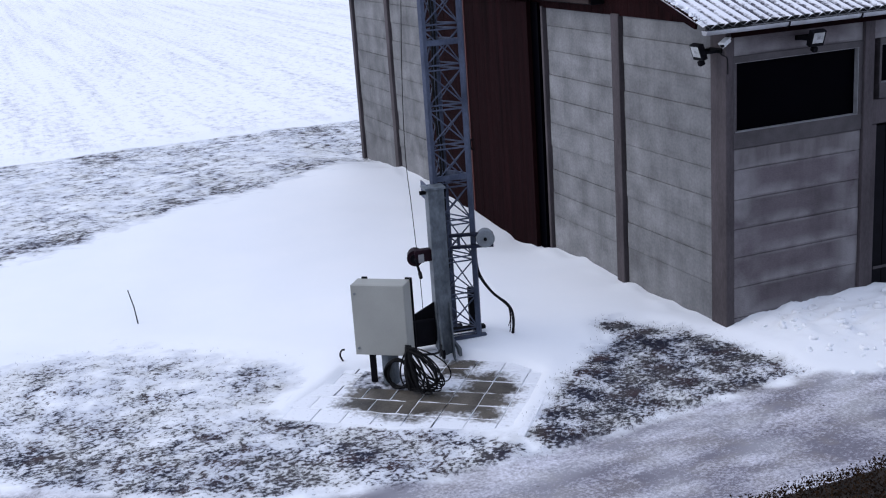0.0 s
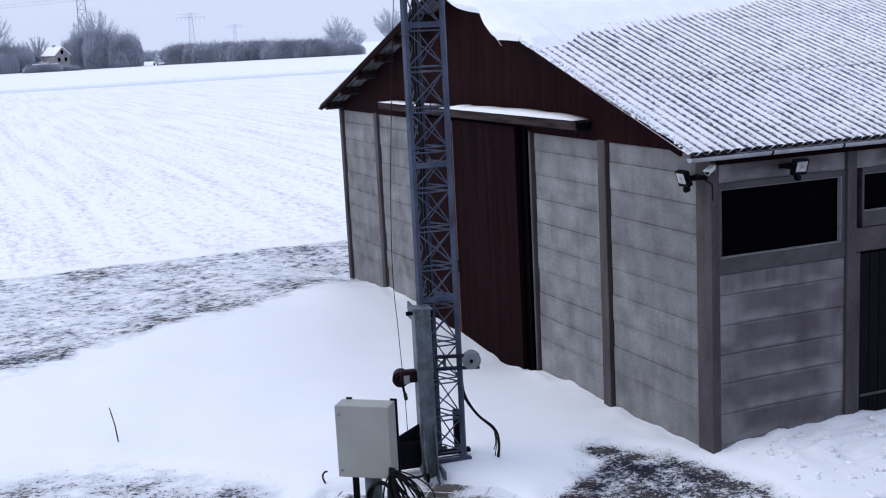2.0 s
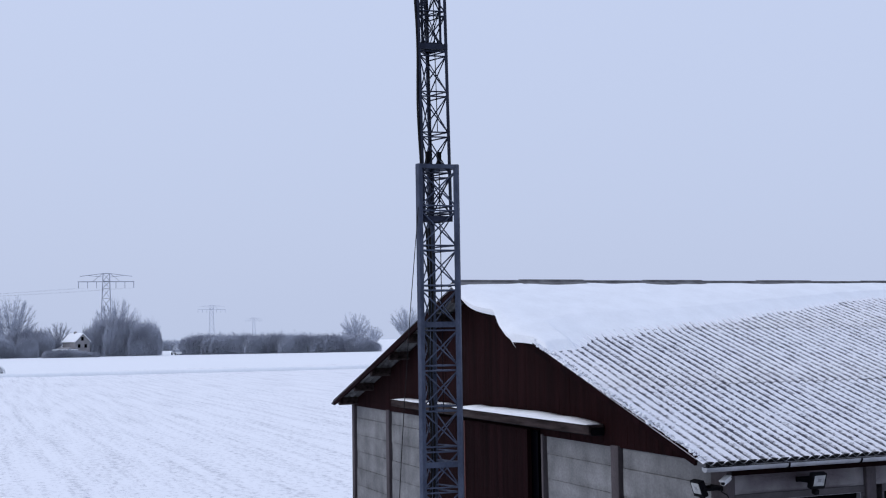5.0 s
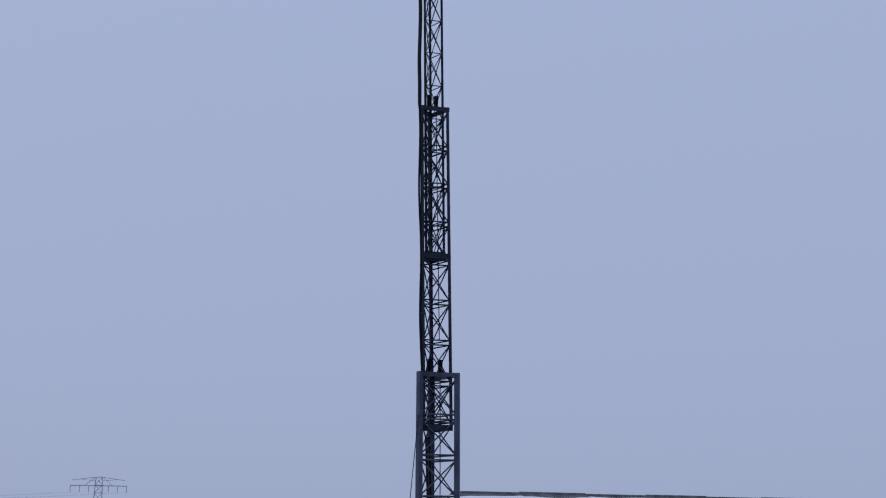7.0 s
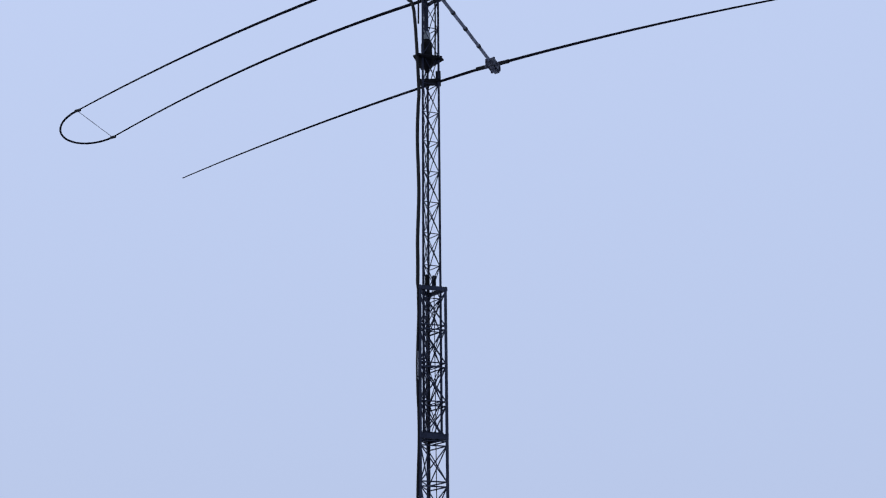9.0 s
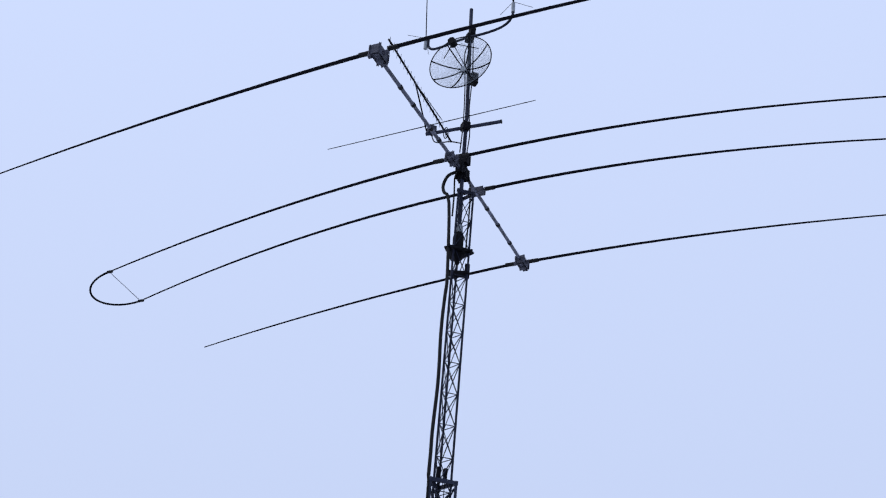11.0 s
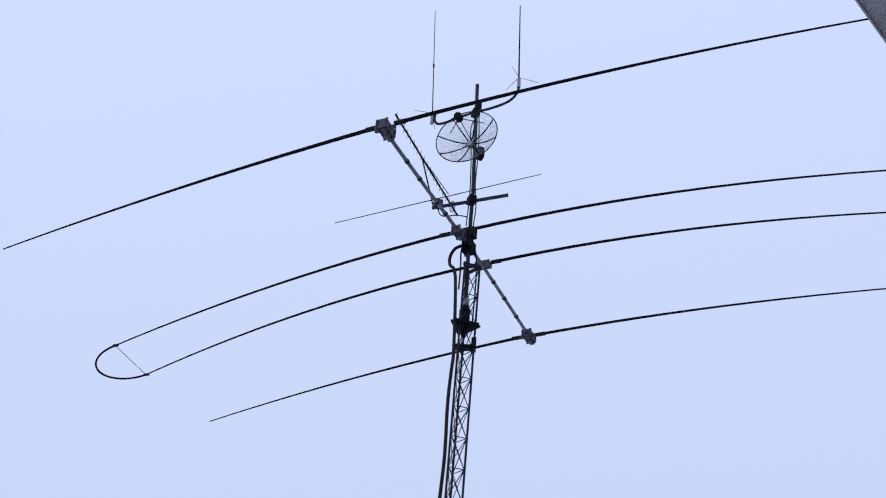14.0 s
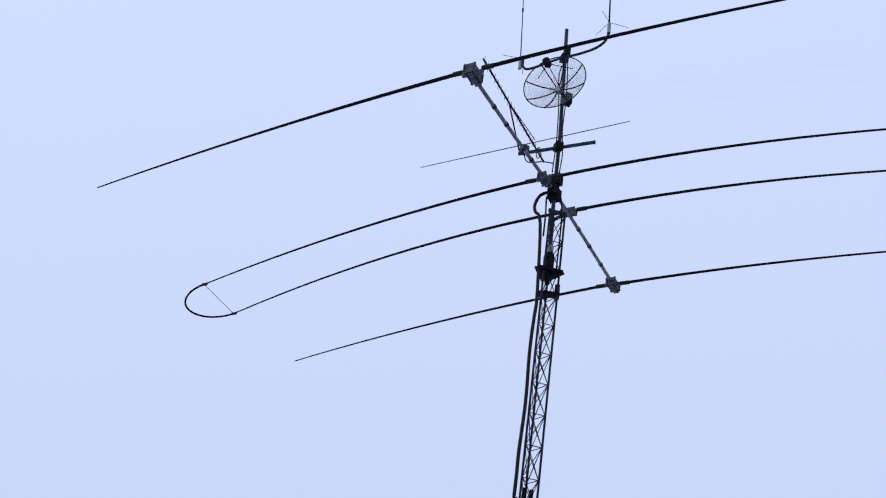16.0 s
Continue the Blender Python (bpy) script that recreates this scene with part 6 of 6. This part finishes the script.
for k in range(30):
    y = 57.5 + k * 1.58
    shrub(-342 + 0.22 * (y - 56) + 0.25 * (k * 7 % 5), y, 1.1 + 0.25 * math.sin(k * 5.3), 0.74 - 0.16 * k / 29 + 0.05 * math.sin(k * 2.3) + 0.07 * math.sin(k * 4.1), "bare hedgerow shrubs beyond the field, coloured pale for haze", "hedgerow beyond the field")
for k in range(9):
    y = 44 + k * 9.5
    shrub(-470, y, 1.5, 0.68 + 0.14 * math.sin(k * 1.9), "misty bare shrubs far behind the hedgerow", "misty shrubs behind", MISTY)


def bare_tree(x, y, high, seed, label, crown_mat=TWIG):
    tr = thing("bare_tree", (x, y, 0), label, "tree", "bare trees across the field")
    rr = random.Random(seed)
    bm = bmesh.new()
    foot, verts, faces = Vector((x, y, -0.2)), [], []
    add_tube(bm, [foot, foot + Vector((0.02 * high, 0, 0.22 * high)), foot + Vector((0.01 * high, 0.01 * high, 0.55 * high))], [high * 0.022, high * 0.016, high * 0.008], 6)

    def twigs(p, d, n, ln):
        for _ in range(n):
            q = (d + Vector((rr.uniform(-1, 1), rr.uniform(-1, 1), rr.uniform(-0.4, 0.9))) * 0.8).normalized()
            s = q.cross(Vector((rr.uniform(-1, 1), rr.uniform(-1, 1), 0.3))).normalized() * (0.0016 * high)
            k = len(verts)
            verts.extend([p - s, p + s, p + q * ln * rr.uniform(0.5, 1.3)])
            faces.append((k, k + 1, k + 2))
    # limbs sweep up and outwards from the trunk to fill a rounded crown
    for k in range(90):
        a, up = rr.uniform(0, 2 * math.pi), rr.uniform(-0.55, 0.97)
        out = math.sqrt(max(0.0, 1 - up * up)) * rr.uniform(0.72, 1.05)
        tip = foot + Vector((0.40 * high * out * math.cos(a), 0.40 * high * out * math.sin(a), high * (0.60 + 0.36 * up * rr.uniform(0.85, 1.05))))
        start = foot + Vector((0.01 * high, 0, high * rr.uniform(0.14, 0.50)))
        knee = start.lerp(tip, 0.5) + Vector((rr.uniform(-0.03, 0.03), rr.uniform(-0.03, 0.03), -0.05)) * high
        curve = bend([start, knee, tip], 3)
        add_tube(bm, curve, [high * 0.0034 * (1 - 0.85 * j / (len(curve) - 1)) for j in range(len(curve))], 4)
        for _ in range(42):
            j = rr.uniform(2.0, len(curve) - 1.001)
            c0, c1 = curve[int(j)], curve[int(j) + 1]
            twigs(c0.lerp(c1, j % 1), (c1 - c0).normalized(), 2, 0.085 * high)
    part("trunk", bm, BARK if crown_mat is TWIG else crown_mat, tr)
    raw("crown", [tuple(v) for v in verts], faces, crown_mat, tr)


bare_tree(-358, 6.5, 18.5, 44, "bare rounded tree beside the farmhouse shrubs", HAZE_TWIG)
bare_tree(-356, 36.2, 17.5, 5, "bare tree rising behind the dense shrubs", HAZE_TWIG)
bare_tree(-420, 130.6, 14.5, 9, "misty bare tree at the hedgerow's end", HAZE_TWIG)
bare_tree(-400, 144, 16.0, 12, "misty bare tree beyond the barn", HAZE_TWIG)
bare_tree(-404, 132.3, 9.0, 14, "small misty bare tree at the hedgerow's end", HAZE_TWIG)
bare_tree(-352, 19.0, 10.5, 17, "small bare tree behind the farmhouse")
bare_tree(-470, 60, 9.5, 19, "misty small bare tree far off", HAZE_TWIG)
bare_tree(-360, -6, 10.5, 23, "bare tree beside the farm track")


def pylon(x, y, k, label, steel=FAR_STEEL):
    p = thing("power_pylon", (x, y, 0), label, "pylon", "power pylons across the fields")
    turn = Matrix.Translation((x, y, 0)) @ Matrix.Rotation(radians(82), 4, "Z") @ Matrix.Scale(k, 4)

    def bar(name, a, b, r):
        rod(name, turn @ Vector(a), turn @ Vector(b), r * k, steel, p, 5)
    for sx in (-1, 1):
        for sy in (-1, 1):
            bar("leg", (sx * 1.8, sy * 1.0, -0.5), (sx * 0.95, sy * 0.5, 24.5), 0.13)
    levels = [0, 5, 9.5, 13.5, 17, 20, 22.2, 24.5]
    for z0, z1 in zip(levels, levels[1:]):
        w0, w1 = 1.8 - 0.85 * z0 / 24.5, 1.8 - 0.85 * z1 / 24.5
        for sy in (-1, 1):
            bar("brace", (-w0, sy * 0.7, z0), (w1, sy * 0.6, z1), 0.06)
            bar("brace", (w0, sy * 0.7, z0), (-w1, sy * 0.6, z1), 0.06)
            bar("strut", (-w1, sy * 0.6, z1), (w1, sy * 0.6, z1), 0.06)
    for sy in (-0.4, 0.4):
        bar("lower_arm", (-8.2, sy, 22.0), (8.2, sy, 22.0), 0.13)
        for s in (-1, 1):
            bar("upper_arm", (s * 0.9, sy, 24.5), (s * 7.6, sy, 23.6), 0.06)
            bar("arm_brace", (s * 1.2, sy, 24.4), (s * 4.0, sy, 22.0), 0.06)
            bar("arm_brace", (s * 1.0, sy, 23.4), (s * 5.5, sy, 23.9), 0.05)
    bar("peak", (-0.95, 0, 24.5), (0.95, 0, 24.5), 0.12)
    for q in (-8.0, -5.4, -2.8, 2.8, 5.4, 8.0):
        bar("insulator", (q, 0, 21.9), (q, 0, 20.1), 0.11)
    return turn


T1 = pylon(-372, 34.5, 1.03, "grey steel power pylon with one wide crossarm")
pylon(-690, 129, 0.98, "distant grey power pylon coloured faint for haze", FAINT_STEEL)
pylon(-1150, 260, 1.0, "far grey power pylon coloured fainter for haze", FAINT_STEEL)
for q in (-8.0, -5.4, 5.4, 8.0):
    a = T1 @ Vector((q, 0, 20.1))
    b = a + Vector((70, -220, -2))
    pts = [a.lerp(b, f / 12) - Vector((0, 0, 9 * 4 * (f / 12) * (1 - f / 12) * 0.5)) for f in range(13)]
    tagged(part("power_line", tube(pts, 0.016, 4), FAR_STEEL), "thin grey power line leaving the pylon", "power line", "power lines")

farm = thing("farmhouse", (-338, 23.5, 0), "small pale farmhouse with a snowy gable roof", "house")
m = Matrix.Translation((-338, 24.4, 0)) @ Matrix.Rotation(radians(27), 4, "Z") @ Matrix.Diagonal((0.78, 0.80, 0.86, 1))


def gable_block(m, x0, x1, y0, y1, wall, ridge):
    bm = bmesh.new()
    ym = (y0 + y1) / 2
    a = [bm.verts.new(m @ Vector(p)) for p in ((x1, y0, 0), (x1, y1, 0), (x1, y1, wall), (x1, ym, ridge), (x1, y0, wall))]
    b = [bm.verts.new(m @ Vector(p)) for p in ((x0, y0, 0), (x0, y1, 0), (x0, y1, wall), (x0, ym, ridge), (x0, y0, wall))]
    bm.faces.new(a)
    bm.faces.new(b[::-1])
    for i in range(5):
        j = (i + 1) % 5
        bm.faces.new((a[i], b[i], b[j], a[j]))
    return bm


part("wall", gable_block(m, -8, 0, -2.9, 2.9, 5.0, 7.6), FAR_WALL, farm)
for s in (-1, 1):
    ang = math.atan2(2.6, 2.9)
    part("roof", box((-8.4, 0, -0.1), (0.5, s * 4.3, 0.1), 0.02, m @ Matrix.Translation((0, 0, 7.75)) @ Matrix.Rotation(-s * ang, 4, "X")), SNOW, farm, "snow-covered roof slope")
for y, z in ((-1.3, 3.6), (1.3, 3.6), (0.0, 5.9)):
    wn = part("window", box((0.02, y - 0.5, z - 0.6), (0.06, y + 0.5, z + 0.6), 0, m), DARK_GLASS_AND_SHADE, farm)
    part("sill", box((0.0, y - 0.6, z - 0.7), (0.12, y + 0.6, z - 0.6), 0, m), FAR_WALL, wn)
part("chimney", box((-5, -0.4, 6.8), (-4.2, 0.4, 8.3), 0.02, m), FAR_WALL, farm)
part("annexe", gable_block(m, -6, 1.5, -8.0, -3.0, 2.1, 3.2), FAR_WALL, farm)
part("annexe_roof", box((-6.3, -8.2, 2.25), (1.8, -2.8, 2.6), 0.05, m), SNOW, farm, "low snowy annexe roof")


def parked_car(x, y, turn_deg):
    c = thing("parked_car", (x, y, 0), "small white parked car beside the far hedgerow", "car", "parked cars")
    m = Matrix.Translation((x, y, 0)) @ Matrix.Rotation(radians(turn_deg), 4, "Z")
    part("body", box((-2.1, -0.85, 0.35), (2.1, 0.85, 0.95), 0.12, m), WHITE_PAINT, c)
    part("cabin", box((-1.3, -0.75, 0.95), (0.9, 0.75, 1.5), 0.15, m), FAR_STEEL, c)
    part("roof", box((-1.1, -0.7, 1.48), (0.7, 0.7, 1.58), 0.03, m), SNOW, c)
    for sx in (-1.3, 1.3):
        for sy in (-0.85, 0.85):
            part("wheel", tube([m @ Vector((sx, sy - 0.1, 0.33)), m @ Vector((sx, sy + 0.1, 0.33))], 0.33, 12), BLACK, c)


parked_car(-338, 50.4, 12)
# snowy spoil heap beside the farm track
bm = bmesh.new()
bmesh.ops.create_icosphere(bm, subdivisions=4, radius=1)
for v in bm.verts:
    v.co = Vector((-172 + v.co.x * 9, -7.8 + v.co.y * 6.6, max(v.co.z, -0.2) * 2.6 * (1 + 0.3 * noise.noise(v.co * 2.2)) + 0.2 * noise.noise(v.co * 7)))
tagged(part("spoil_heap", bm, mat("snowy_soil", (0.22, 0.22, 0.24), 0.3, 0.8, 0.9, 0, 0.3, 4, second=(0.75, 0.77, 0.8), amount=0.5), None, "", True), "low snow-dusted soil heap beside the field", "soil heap")
shed = thing("field_shed", (-330, -1.0, 0), "low pale shed under snow at the field's edge", "shed")
part("wall", box((-334, -5.5, -0.1), (-329, 1.8, 2.9), 0.05), FAR_WALL, shed)
part("roof", box((-334.4, -6, 2.9), (-328.6, 2.2, 3.2), 0.08), SNOW, shed)
tagged(part("snow_bank", tube([(-153 + 0.6 * noise.noise(Vector((k * 0.9, 0, 0))), -60 + k * 4.0, 0.02) for k in range(50)], [0.5 + 0.15 * noise.noise(Vector((k * 0.7, 5, 0))) for k in range(50)], 8), SNOW, None, "", True),
       "long low bank of clean snow across the field", "snow bank", kind="structure")

# ---- the house that the view is from: eave above, wall behind ----
EDGE = Vector((9.503, -6.473, 0))
ED = Vector((-0.447, 0.894, 0)).normalized()
EN = Vector((ED.y, -ED.x, 0))
if EN.dot(Vector((1, 0, 0))) < 0:
    EN = -EN
hm = Matrix(((ED.x, EN.x, 0, EDGE.x), (ED.y, EN.y, 0, EDGE.y), (0, 0, 1, 0), (0, 0, 0, 1)))
home = thing("own_house", hm @ Vector((0, 2, 0)), "house wall with grey eave boards over the window", "house")
part("wall", box((-6, 0.62, 0), (6, 0.85, 5.95), 0.01, hm), FAR_WALL, home)
for x0, x1, y0, y1 in ((-6, -5.77, 0.86, 8.0), (5.77, 6, 0.86, 8.0), (-6, 6, 8.01, 8.24)):
    part("wall", box((x0, y0, 0), (x1, y1, 5.95), 0.01, hm), FAR_WALL, home)
part("fascia_board", box((-6, 0.0, 5.903), (6, 0.045, 6.12), 0.004, hm), SOFFIT, home)
# black filling colours in the shade of the gap behind the fascia
part("eave_gap_shade", box((-6, 0.046, 5.95), (6, 0.062, 6.1), 0, hm), BLACK_METAL, home)
for k in range(5):
    part("soffit_board", box((-6, 0.062 + k * 0.115, 5.915), (6, 0.062 + k * 0.115 + 0.108, 5.935), 0.003, hm), SOFFIT, home)
part("roof", box((-6, 0.0, 6.12), (6, 8.8, 6.2), 0.01, hm), MOSS, home)
